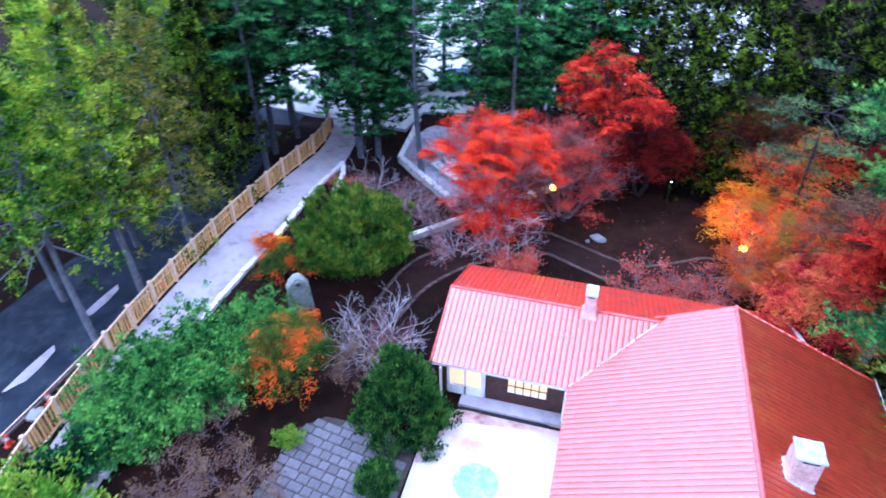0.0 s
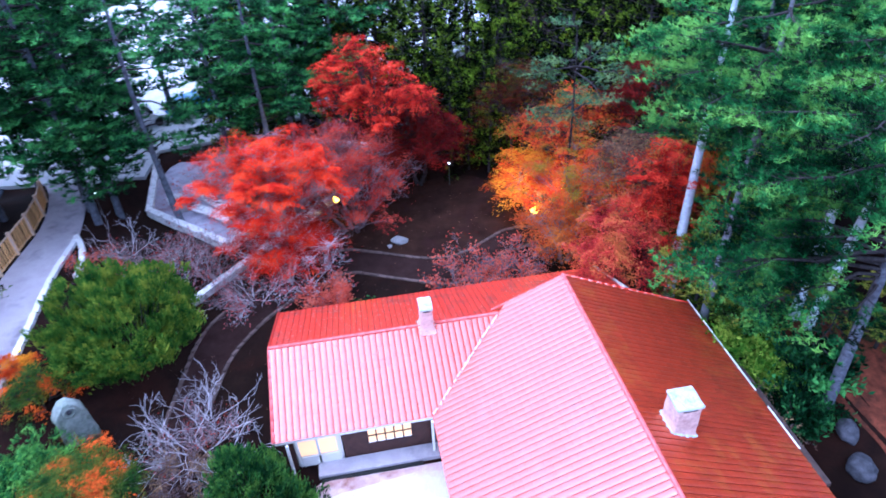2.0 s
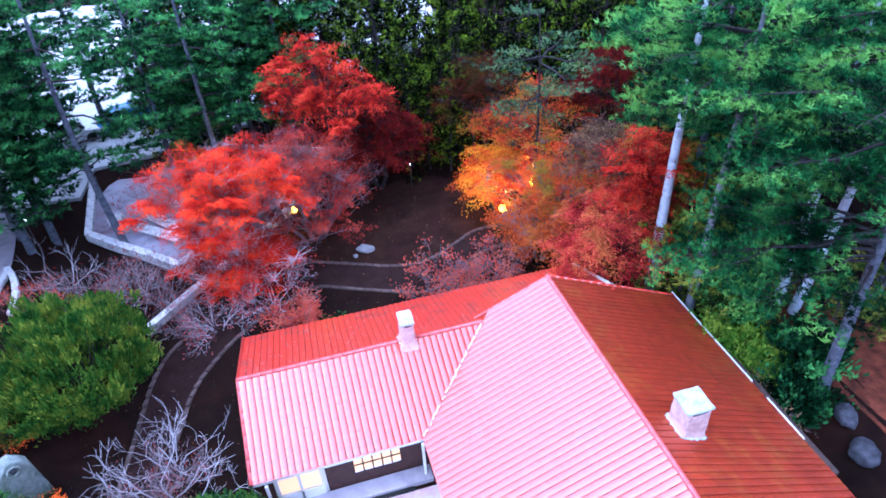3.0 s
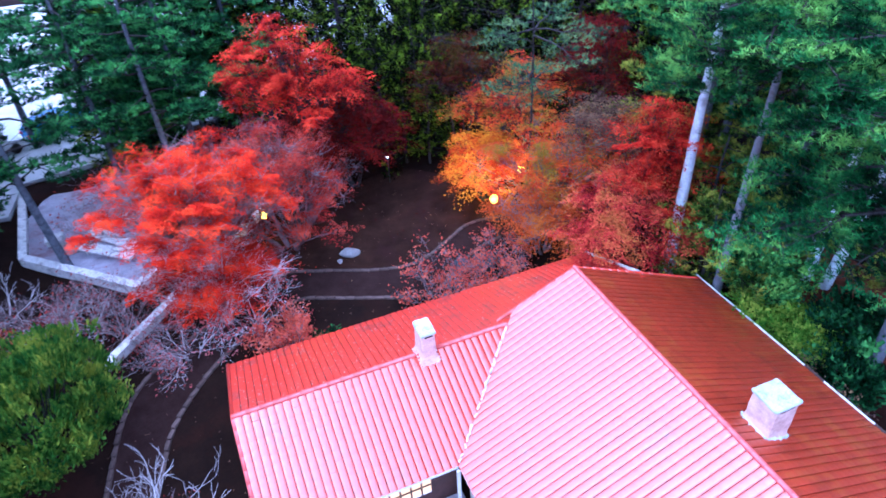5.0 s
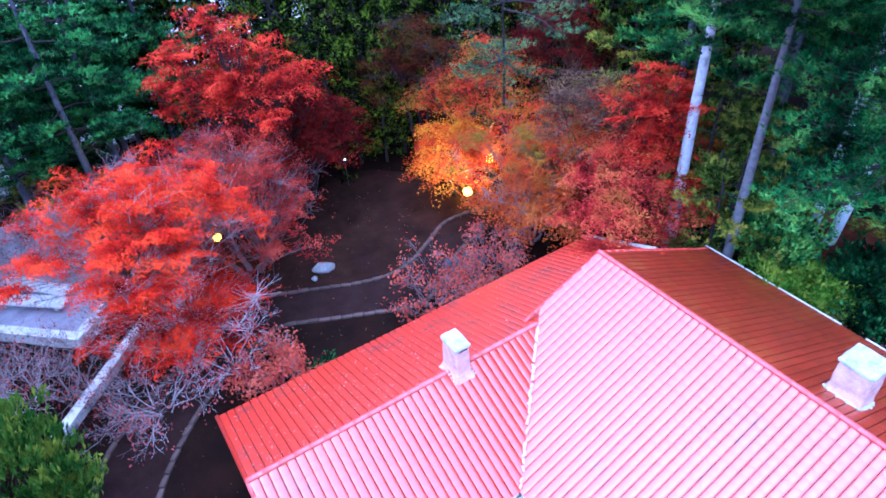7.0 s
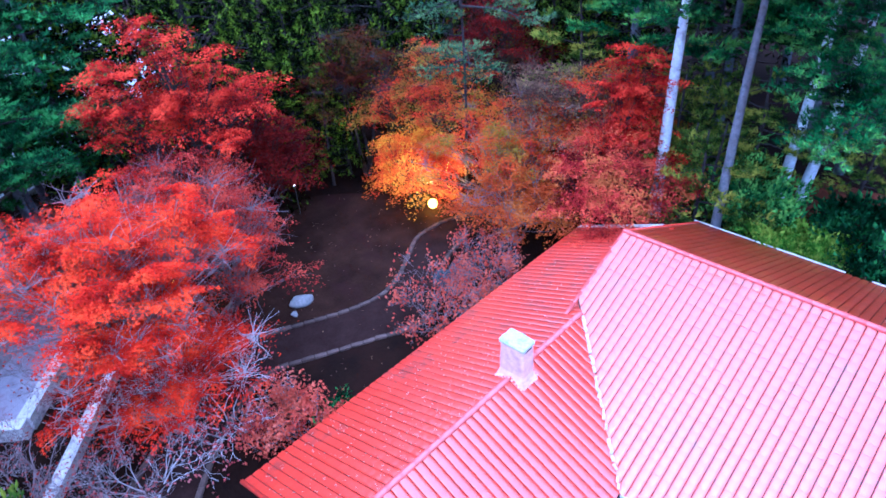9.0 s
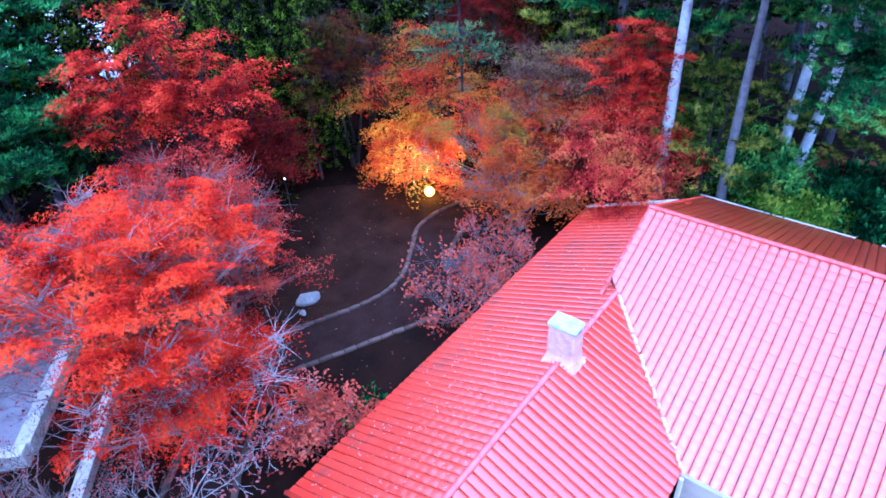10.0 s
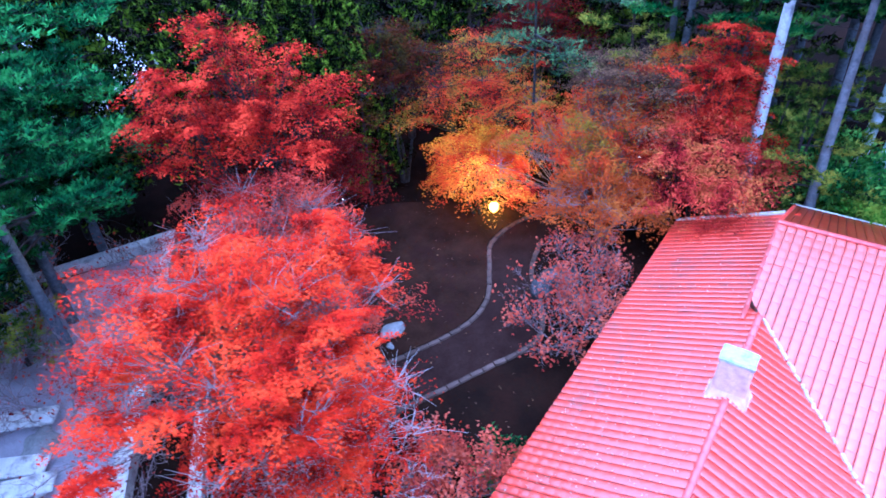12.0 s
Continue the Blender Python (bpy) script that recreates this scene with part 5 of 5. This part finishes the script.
plant("maple_tree", maple_mesh(44, 7.0, 3.6, 1.5, 180, 250, ROSE, TWIG, size=0.085, bare=62), -2.1, 33.9, "half-bare crimson maple with grey twigs", "tree", G)
plant("maple_tree", maple_mesh(45, 4.2, 2.1, 1.5, 70, 236, ORANGE, DARKBARK), 8.4, 33.6, "golden orange maple lit by a garden lamp", "tree", G)
plant("maple_tree", maple_mesh(46, 5.6, 3.2, 1.6, 115, 247, MIXED, TWIG, bare=12), 10.8, 29.8, "rust-orange maple beside the house", "tree", G)
plant("maple_tree", maple_mesh(47, 5.8, 3.1, 1.8, 115, 259, ROSERED, DARKBARK), 11.5, 25.4, "bright red maple reaching over the rear eave", "tree", G)
plant("maple_tree", maple_mesh(48, 8.6, 1.5, 3.8, 54, 220, SCARLET, DARKBARK, stems=2, pad=0.65), 12.1, 25.5, "slender red maple standing above its neighbours", "tree", G)
plant("maple_tree", maple_mesh(49, 6.6, 3.2, 3.0, 100, 211, MIXED, DARKBARK, bare=25), 11.0, 35.2, "rust-brown maple behind the lamps", "tree", G)
plant("maple_tree", maple_mesh(51, 6.8, 2.4, 4.4, 60, 105, DRYLEAF, BROWNTWIG, bare=34), 12.4, 28.6, "brown half-bare maple among the red ones", "tree", G)
plant("maple_tree", maple_mesh(52, 3.6, 1.9, 1.3, 55, 211, RUST, TWIG, bare=10), 8.9, 28.3, "low rust maple behind the rear slope", "tree", G)
plant("maple_tree", maple_mesh(53, 7.6, 2.6, 4.0, 80, 157, CRIMSON, DARKBARK), 15.5, 34.8, "crimson maple deep in the wood", "tree", G)
plant("maple_tree", maple_mesh(55, 6.0, 2.8, 2.2, 85, 236, MIXED, DARKBARK, bare=8), 14.2, 28.0, "rust-red maple behind the bright red one", "tree", G)
plant("maple_tree", maple_mesh(56, 7.6, 2.4, 4.4, 70, 190, MAROON, DARKBARK, bare=12), 9.0, 38.0, "tall maroon maple before the firs, shade dulled into its leaves", "tree", G)
plant("maple_tree", maple_mesh(54, 3.5, 1.8, 1.0, 80, 330, ORANGEGREEN, DARKBARK, size=0.085), -12.4, 17.2, "small maple with orange top and olive lower leaves", "tree", G)

plant("orange_shrub", maple_mesh(59, 1.5, 0.75, 0.4, 22, 150, ORANGE, DARKBARK, size=0.085, pad=0.4), -16.9, 24.6, "small orange-leaved shrub lit by the lamp at the kerb", "shrub", "shrubs by the monument")
plant("olive_shrub", maple_mesh(60, 2.0, 1.1, 0.4, 34, 150, ORANGEGREEN, DARKBARK, size=0.085, pad=0.5), -15.6, 23.0, "thin olive and orange shrub beside the monument", "shrub", "shrubs by the monument")

# evergreens
plant("clipped_shrub", shrub_mesh(61, (2.9, 2.7, 3.8), 0.0, 640, 34, 0.26, SHRUBLEAF, 0.0, 0.17), -12.4, 25.5, "large rounded yew-green shrub beside the path", "shrub")
plant("clipped_shrub", shrub_mesh(62, (2.05, 2.0, 4.8), 0.0, 560, 28, 0.22, DEEPLEAF, 1.0, 0.16), -6.6, 16.4, "dark green conical shrub at the patio corner", "shrub")
plant("clipped_shrub", shrub_mesh(63, (0.72, 0.72, 1.35), 0.0, 300, 13, 0.16, DEEPLEAF, 0.0, 0.05), -6.45, 12.9, "small clipped dark green globe on the pavers", "shrub")
g1 = plant("broadleaf_shrub", shrub_mesh(64, (1.9, 1.9, 1.8), 0.0, 400, 24, 0.21, BROADLEAF, 0.0, 0.42), -16.6, 14.1, "bushy bright green broadleaf shrub on the bank", "shrub", "shrubs on the bank")
again(g1, -16.0, 16.7, 80, 0.9)
again(g1, -16.3, 11.7, 190, 0.8)
again(g1, -14.5, 16.6, 250, 0.75)
again(g1, -14.8, 14.3, 300, 0.85)
again(g1, -14.6, 19.2, 20, 0.6)
again(g1, -17.7, 12.6, 110, 0.75)
again(g1, -18.0, 14.7, 320, 0.6)
l1 = plant("lime_shrub", shrub_mesh(65, (1.9, 1.9, 1.9), 0.0, 560, 12, 0.24, LIMELEAF, 0.0, 0.3), -16.9, 6.9, "yellow-green bush at the end of the fence", "shrub", "lime shrubs")
again(l1, 13.55, 19.3, 40, 0.9, "lime-green shrub beside the eave")
again(l1, 14.5, 18.4, 140, 0.6, "lime-green shrub beside the eave")
again(l1, -10.9, 14.1, 200, 0.26, "lime-green shrub by the pavers")
plant("broadleaf_tree", shrub_mesh(67, (1.2, 1.5, 2.2), 0.6, 420, 13, 0.25, BROADLEAF, 0.0, 0.35), 14.5, 21.3, "small green broadleaf tree beside the eave", "tree")
d1 = plant("dark_shrub", shrub_mesh(66, (1.0, 1.0, 1.1), 0.0, 220, 10, 0.3, PINEDARK, 0.0, 0.3), 14.3, 16.3, "low blue-green shrub on the bank", "shrub", "low dark shrubs")
again(d1, -17.7, 8.9, 120, 1.0)
again(d1, -17.1, 10.3, 30, 0.9)
again(d1, 15.6, 17.6, 170, 1.1)
again(d1, -2.2, 26.2, 90, 0.6)

# bare and half-bare shrubs
G = "leafless shrubs"
b1 = plant("bare_shrub", twig_mesh(71, 2.6, 0.9, 10, 4, TWIG, CORAL, 1100, 0.13), 3.0, 27.2, "half-bare grey shrub with a few rust leaves behind the house", "shrub", G)
plant("bare_shrub", twig_mesh(72, 2.2, 0.9, 8, 4, TWIG, CORAL, 4200, 0.12), -3.5, 26.7, "thin shrub with coral-red leaves behind the house", "shrub", G)
b3 = plant("bare_shrub", twig_mesh(73, 2.3, 1.2, 6, 4, TWIG, DRYLEAF, 1500, 0.1, tip=0.004), -12.0, 11.6, "dry brown tangle of twigs beside the pavers", "shrub", G)
b4 = plant("bare_shrub", twig_mesh(74, 4.2, 1.3, 6, 3, PALETWIG, tip=0.009), -9.4, 20.2, "bleached leafless shrub with crooked branches", "shrub", G)
b5 = plant("bare_shrub", twig_mesh(75, 3.4, 0.9, 7, 4, LILACTWIG, ROSE, 260, 0.1, tip=0.005), -9.9, 31.0, "leafless grey tree with a few rose leaves by the walls", "shrub", G)
again(b3, -13.6, 10.2, 120, 1.0)
again(b3, -10.6, 10.6, 210, 0.9)
again(b3, -13.8, 13.2, 300, 0.9)
again(b3, 13.0, 16.8, 40, 1.05, "dry brown tangle of twigs climbing over the eave")
again(b4, -8.4, 19.4, 130, 0.8)
again(b5, -9.9, 19.7, 80, 0.7, "leafless lilac-grey shrub with fine twigs by the conical shrub")
again(b5, -8.7, 20.9, 210, 0.65, "leafless lilac-grey shrub with fine twigs by the conical shrub")
again(b4, -9.0, 21.6, 300, 0.7)
again(b3, -9.6, 18.6, 20, 0.9, "dry grey-brown tangle of twigs beside the conical shrub")
again(b3, -8.4, 18.2, 150, 0.85, "dry grey-brown tangle of twigs beside the conical shrub")
for bx, by, bt, bs in ((4.3, 26.7, 130, 0.8), (5.6, 27.2, 260, 0.8), (6.6, 27.9, 75, 0.85)):
    again(b1, bx, by, bt, bs)
again(b5, -8.3, 28.4, 160, 0.8)
again(b5, -12.4, 32.0, 250, 1.0)
again(b4, -14.2, 33.2, 80, 0.8)
again(b5, -7.0, 35.2, 70, 1.1)
again(b5, -10.8, 39.5, 310, 1.2)
again(b5, -8.2, 41.6, 190, 1.2)
again(b5, -6.6, 42.6, 100, 1.3)
again(b5, -7.6, 38.6, 220, 1.2)
b6 = plant("bare_shrub", twig_mesh(76, 3.0, 0.9, 8, 4, PALETWIG, PINKLEAF, 900, 0.10), -7.3, 28.6, "bleached leafless shrub with a few rose leaves by the path", "shrub", G)
again(b6, -4.6, 28.9, 250, 1.1)
again(b6, -12.2, 30.4, 100, 0.8)
again(b1, -13.9, 29.4, 50, 0.8)
again(b6, -11.0, 32.2, 200, 0.75)
again(b1, -15.2, 31.2, 150, 0.75)
again(b5, -5.2, 37.6, 20, 1.3)
again(b5, -1.8, 39.6, 200, 1.3)


def fallen_leaves(count, seed):
    """Dry leaves strewn over lawn, path and the soil round the house."""
    rng = np.random.default_rng(seed)
    x, y = rng.uniform(-13, 10, count), rng.uniform(17.5, 38, count)
    keep = ~((x > -6.1) & (y > 18.0) & (y < 25.8)) & ~((x > -5.8) & (y < 25.8))
    x, y = x[keep], y[keep]
    at = np.stack([x, y, [ground_z(a, b) + 0.05 for a, b in zip(x, y)]], 1)
    n = len(at)
    bag = Bag()
    leaf_tris(bag, at, rng.normal(0, 1, (n, 3)) * [1, 1, 0.2], UP + rng.normal(0, 0.3, (n, 3)), rng.uniform(0.04, 0.08, n), rng.uniform(0.03, 0.06, n))
    tagged(new("fallen_leaves", bag.mesh("fallen_leaves", DRYLEAF)), "dry tan and red leaves strewn on the ground", "fallen leaves", kind="stuff")


fallen_leaves(900, 12)


# ---- fence, cones, stones, lamps, cars ----
def build_fence(points):
    root = thing("fence", pose(0, 0, 0), "golden slatted timber fence with pale rails along the driveway", "fence")
    def mesh_box(name, *a):
        bm = box(*a)
        me = bpy.data.meshes.new(name)
        bm.to_mesh(me)
        bm.free()
        me.materials.append(RAILWOOD if name in ("rail", "post") else FENCEWOOD)
        return me
    panel = 1.9
    post, slat = mesh_box("post", -0.075, 0.075, -0.075, 0.075, -0.4, 1.48, 0.012), mesh_box("slat", -0.06, 0.06, -0.015, 0.015, 0.1, 1.38, 0.006)
    rail = mesh_box("rail", 0, panel, -0.03, 0.03, -0.04, 0.04, 0.008)
    line = [Vector((x, y, 0)) for x, y in catmull(points, 24)]
    marks, walked, nxt = [], 0.0, 0.0
    for a, b in zip(line, line[1:]):
        d = (b - a).length
        while walked + d >= nxt:
            marks.append(a.lerp(b, (nxt - walked) / d))
            nxt += panel
        walked += d
    rng = random.Random(3)
    for a, b in zip(marks, marks[1:]):
        a.z, b.z = ground_z(a.x, a.y), ground_z(b.x, b.y)
        d = b - a
        yaw, pitch = math.degrees(math.atan2(d.y, d.x)), -math.degrees(math.atan2(d.z, math.hypot(d.x, d.y)))
        base = pose(*a, 0, pitch, yaw)
        part("post", post, None, root, at=pose(*a, 0, 0, yaw))
        for z in (0.14, 1.34):
            part("rail", rail, None, root, at=base @ pose(0, -0.035 if z > 1 else 0.035, z))
        for k in range(8):
            part("slat", slat, None, root, at=base @ pose((k + 0.9) * panel / 8.8, 0, rng.uniform(-0.03, 0.03), 0, rng.uniform(-2, 2), 0))


build_fence([(-18.95, 8.0), (-19.45, 9.85), (-20.4, 15.5), (-20.95, 20.7), (-20.85, 26), (-20.5, 32), (-20.1, 38.5), (-22.0, 43.5)])


def traffic_cone(x, y):
    root = thing("traffic_cone", pose(x, y, ground_z(x, y) + 0.03), "red plastic traffic cone with a white band beside the road", "traffic cone", "traffic cones")
    part("base", box(-0.19, 0.19, -0.19, 0.19, 0, 0.035, 0.008), CONE, root)
    part("cone", Bag().add(*tube([(0, 0, 0.03), (0, 0, 0.36), (0, 0, 0.7), (0, 0, 0.71)], (0.15, 0.09, 0.032, 0.002), 14)).mesh("cone", CONE, True), None, root)
    part("band", Bag().add(*tube([(0, 0, 0.38), (0, 0, 0.52)], (0.093, 0.068), 14)).mesh("band", WHITE, True), None, root, "white reflective band")


for y, x in ((10.9, -22.5), (13.3, -22.6), (16.5, -22.7), (22, -22.9)):
    traffic_cone(x, y)


def guard_rail(x0, y0, x1, y1, spans):
    """A thin pipe rail on short posts between road and fence."""
    root = thing("guard_rail", pose(0, 0, 0), "thin pale pipe rail on short posts beside the road", "guard rail")
    a, b = Vector((x0, y0, 0)), Vector((x1, y1, 0))
    pts = [a.lerp(b, k / spans) for k in range(spans + 1)]
    for p in pts:
        p.z = ground_z(p.x, p.y)
        part("post", Bag().add(*tube([(*p.xy, p.z - 0.2), (*p.xy, p.z + 0.75)], (0.03, 0.03), 8)).mesh("post", RAILWOOD, True), None, root)
    for p, q in zip(pts, pts[1:]):
        part("rail", Bag().add(*tube([(*p.xy, p.z + 0.72), (*q.xy, q.z + 0.72)], (0.035, 0.035), 8)).mesh("rail", RAILWOOD, True), None, root)


guard_rail(-22.55, 6.0, -22.75, 30.0, 10)


def stone(x, y, size, mat, label, seed, squash=0.7):
    bm = bmesh.new()
    bmesh.ops.create_icosphere(bm, subdivisions=3, radius=1)
    for v in bm.verts:
        n = noise.noise(v.co * 1.3 + Vector((seed, 0, 0))) * 0.35 + noise.noise(v.co * 3.1 + Vector((0, seed, 0))) * 0.1
        v.co = Vector((v.co.x * size[0], v.co.y * size[1], v.co.z * size[2])) * (1 + n)
    for f in bm.faces:
        f.smooth = True
    ob = part("boulder", bm, mat, None)
    ob.matrix_basis = pose(x, y, ground_z(x, y) + size[2] * 0.45, 0, 0, seed * 40)
    tagged(ob, label, "boulder")


stone(0.47, 32.1, (0.46, 0.30, 0.24), ROCKPALE, "pale rounded boulder on the lawn", 4)
stone(-0.15, 31.75, (0.14, 0.12, 0.12), ROCKPALE, "small white stone beside the boulder", 2)
stone(5.8, 28.5, (0.62, 0.5, 0.5), ROCKDARK, "dark grey boulder behind the house", 3)
stone(4.9, 28.7, (0.45, 0.4, 0.45), ROCKDARK, "grey boulder among the bare shrubs", 4)
stone(-21.5, 11.9, (0.42, 0.36, 0.32), ROCKPALE, "pale grey boulder beside the road", 5)
stone(15.3, 15.0, (0.5, 0.36, 0.32), ROCKDARK, "grey boulder on the bank", 6)
stone(14.9, 13.6, (0.5, 0.5, 0.4), ROCKDARK, "grey boulder on the bank", 7)
stone(-10.8, 19.9, (0.3, 0.26, 0.22), ROCKPALE, "pale stone among the bare twigs", 8)
stone(-12.3, 38.6, (0.6, 0.5, 0.4), ROCKPALE, "pale boulder on the terrace", 9)
stone(-8.8, 37.8, (0.7, 0.5, 0.4), ROCKPALE, "pale boulder on the terrace", 10)
stone(-6.8, 38.6, (0.5, 0.4, 0.35), ROCKPALE, "pale boulder on the terrace", 11)


def slab_bench(x, y, length, turn, label):
    """A long rough white stone slab on two stone feet."""
    root = thing("stone_bench", pose(x, y, 0.62, 0, 0, turn), label, "bench", "white benches on the terrace")
    part("seat_slab", box(-length / 2, length / 2, -0.34, 0.34, 0.28, 0.40, 0.03), WHITEWALL, root)
    for s in (-1, 1):
        part("foot", box(s * length * 0.36 - 0.12, s * length * 0.36 + 0.12, -0.2, 0.2, 0.0, 0.279, 0.02), WHITEWALL, root)


slab_bench(-10.4, 37.15, 3.2, -41, "long low whitewashed stone bench on the terrace")
slab_bench(-10.1, 38.1, 3.4, -50, "long low whitewashed stone bench on the terrace")
slab_bench(-8.9, 39.3, 2.8, -46, "long low whitewashed stone bench on the terrace")
slab_bench(-12.95, 39.6, 0.9, 5, "short whitewashed stone seat on the terrace")


def monument(x, y, turn):
    """A tall rough stone slab with a round carved emblem near its top."""
    root = thing("monument_stone", pose(x, y, ground_z(x, y), 4, 0, turn), "tall grey lichened monument stone with a round carving", "monument")
    bm = bmesh.new()
    bmesh.ops.create_cube(bm, size=1)
    bmesh.ops.subdivide_edges(bm, edges=bm.edges[:], cuts=7, use_grid_fill=True)
    for v in bm.verts:
        t = v.co.z + 0.5
        wide = 0.80 - 0.16 * t - 1.6 * max(0, t - 0.78) ** 1.4 * 2.5
        v.co = Vector((v.co.x * 2 * wide * 0.8, v.co.y * 0.5, t * 2.5 - 0.2))
        v.co += noise.noise_vector(v.co * 2.2) * 0.07
    for f in bm.faces:
        f.smooth = True
    part("slab", bm, MONUMENT, root)
    w = np.linspace(0, 2 * np.pi, 25)[:-1]
    ring = [(0.2 * math.cos(a), -0.30, 1.95 + 0.2 * math.sin(a)) for a in w]
    v, q = tube(ring + ring[:1], [0.04] * 25, 6)
    part("carved_ring", mesh_of("carved_ring", v, q, MONUMENT, True), MONUMENT, root)
    part("carved_disc", Bag().add(*tube([(0, -0.22, 1.95), (0, -0.315, 1.95), (0, -0.32, 1.95)], (0.1, 0.09, 0.001), 16)).mesh("carved_disc", ROCKDARK, True), None, root)


monument(-13.7, 21.2, 38)


def garden_lamp(x, y, h, power, colour, lens, label, radius=0.09):
    root = thing("garden_lamp", pose(x, y, ground_z(x, y)), label, "lamp", "garden lamps")
    part("pole", Bag().add(*tube([(0, 0, -0.2), (0, 0, h - radius)], (0.025, 0.022), 8)).mesh("pole", DARKMETAL, True), None, root)
    bm = bmesh.new()
    bmesh.ops.create_uvsphere(bm, u_segments=14, v_segments=8, radius=radius, matrix=Matrix.Translation((0, 0, h)))
    part("globe", bm, lens, root, "glowing lamp globe").visible_shadow = False
    part("collar", Bag().add(*tube([(0, 0, h - radius - 0.03), (0, 0, h - radius + 0.02)], (0.05, 0.06), 10)).mesh("collar", DARKMETAL, True), None, root)
    if power:
        lamp = new("lamp_light", bpy.data.lights.new("lamp_light", "SPOT"))
        lamp.data.spot_size, lamp.data.spot_blend = radians(150), 0.5
        lamp.data.energy, lamp.data.color, lamp.data.shadow_soft_size = power, colour, radius * 1.1
        lamp.matrix_basis = pose(x, y, ground_z(x, y) + h + radius * 1.6, 180)


WARM = (1.0, 0.60, 0.08)
garden_lamp(8.6, 32.9, 0.35, 1700, WARM, LAMPGLOW, "warm glowing garden lamp below the orange maple", 0.22)
garden_lamp(10.75, 34.0, 1.0, 1000, WARM, LAMPGLOW, "warm glowing garden lamp among the maples", 0.22)
garden_lamp(-2.85, 35.6, 1.2, 300, WARM, LAMPGLOW, "warm glowing garden lamp under the crimson maple", 0.18)
garden_lamp(-17.3, 25.9, 0.55, 60, WARM, LAMPGLOW, "warm low lamp beside the driveway kerb", 0.09)
garden_lamp(-15.9, 36.0, 2.4, 20, (1.0, 0.85, 0.6), LAMPWHITE, "small pale lamp beside the pines", 0.05)
garden_lamp(12.0, 28.0, 2.4, 0, WARM, LAMPWHITE, "tiny white lamp among the maples", 0.06)
garden_lamp(4.4, 37.6, 1.6, 0, WARM, LAMPWHITE, "tiny white lamp at the lawn's edge", 0.035)


def car(x, y, turn, paint, label):
    root = thing("car", pose(x, y, 1.12, 0, 0, turn), label, "car", "parked cars")
    bm = bmesh.new()
    prof = [(-2.1, 0.3), (2.1, 0.3), (2.15, 0.65), (1.25, 0.85), (0.55, 1.4), (-1.2, 1.42), (-1.95, 0.95), (-2.15, 0.6)]
    bm.faces.new([bm.verts.new((px, -0.85, pz)) for px, pz in prof])
    ex = bmesh.ops.extrude_face_region(bm, geom=bm.faces[:])
    bmesh.ops.translate(bm, vec=(0, 1.7, 0), verts=[e for e in ex["geom"] if isinstance(e, bmesh.types.BMVert)])
    bmesh.ops.recalc_face_normals(bm, faces=bm.faces)
    bmesh.ops.bevel(bm, geom=bm.edges[:], offset=0.07, segments=2, affect="EDGES")
    part("body", bm, paint, root)
    part("windscreen", box(0.6, 1.15, -0.7, 0.7, 0.93, 1.28, 0.02), RUBBER, root)
    part("rear_window", box(-1.8, -1.3, -0.68, 0.68, 1.02, 1.33, 0.02), RUBBER, root)
    for wx in (-1.35, 1.35):
        for wy in (-0.82, 0.82):
            w = part("wheel", Bag().add(*tube([(wx, wy - 0.11, 0.32), (wx, wy - 0.1, 0.32), (wx, wy + 0.1, 0.32), (wx, wy + 0.11, 0.32)], (0.02, 0.32, 0.32, 0.02), 16)).mesh("wheel", RUBBER, True), None, root)
    for wy in (-0.6, 0.6):
        part("tail_light", box(-2.17, -2.09, wy - 0.15, wy + 0.15, 0.66, 0.8, 0.01), SIGNRED, root)


car(-17.2, 50.5, 35, CARWHITE, "white car parked on the pale car park")
car(-13.2, 52.5, 30, CARBLUE, "blue car parked on the pale car park")
car(-20.5, 55, 40, CARWHITE, "white car parked on the pale car park")
car(-25.5, 60, 30, CARWHITE, "white car parked on the pale car park")
car(-8.5, 56, 20, CARWHITE, "white car parked on the pale car park")


def stall(x, y, turn):
    root = thing("market_stall", pose(x, y, 1.12, 0, 0, turn), "small stall with a red and white awning on the car park", "stall")
    for px in (-1.3, 1.3):
        for py in (-0.9, 0.9):
            part("post", box(px - 0.03, px + 0.03, py - 0.03, py + 0.03, 0, 2.1, 0.005), WHITE, root)
    for k in range(6):
        bm = box(-1.5 + k * 0.5, -1.01 + k * 0.5, -1.1, 1.1, 2.1, 2.16, 0.01)
        part("awning_strip", bm, SIGNRED if k % 2 else WHITE, root)
    part("counter", box(-1.3, 1.3, -1.0, -0.8, 0, 0.95, 0.02), SIGNRED, root)


stall(-23.5, 63.5, 30)
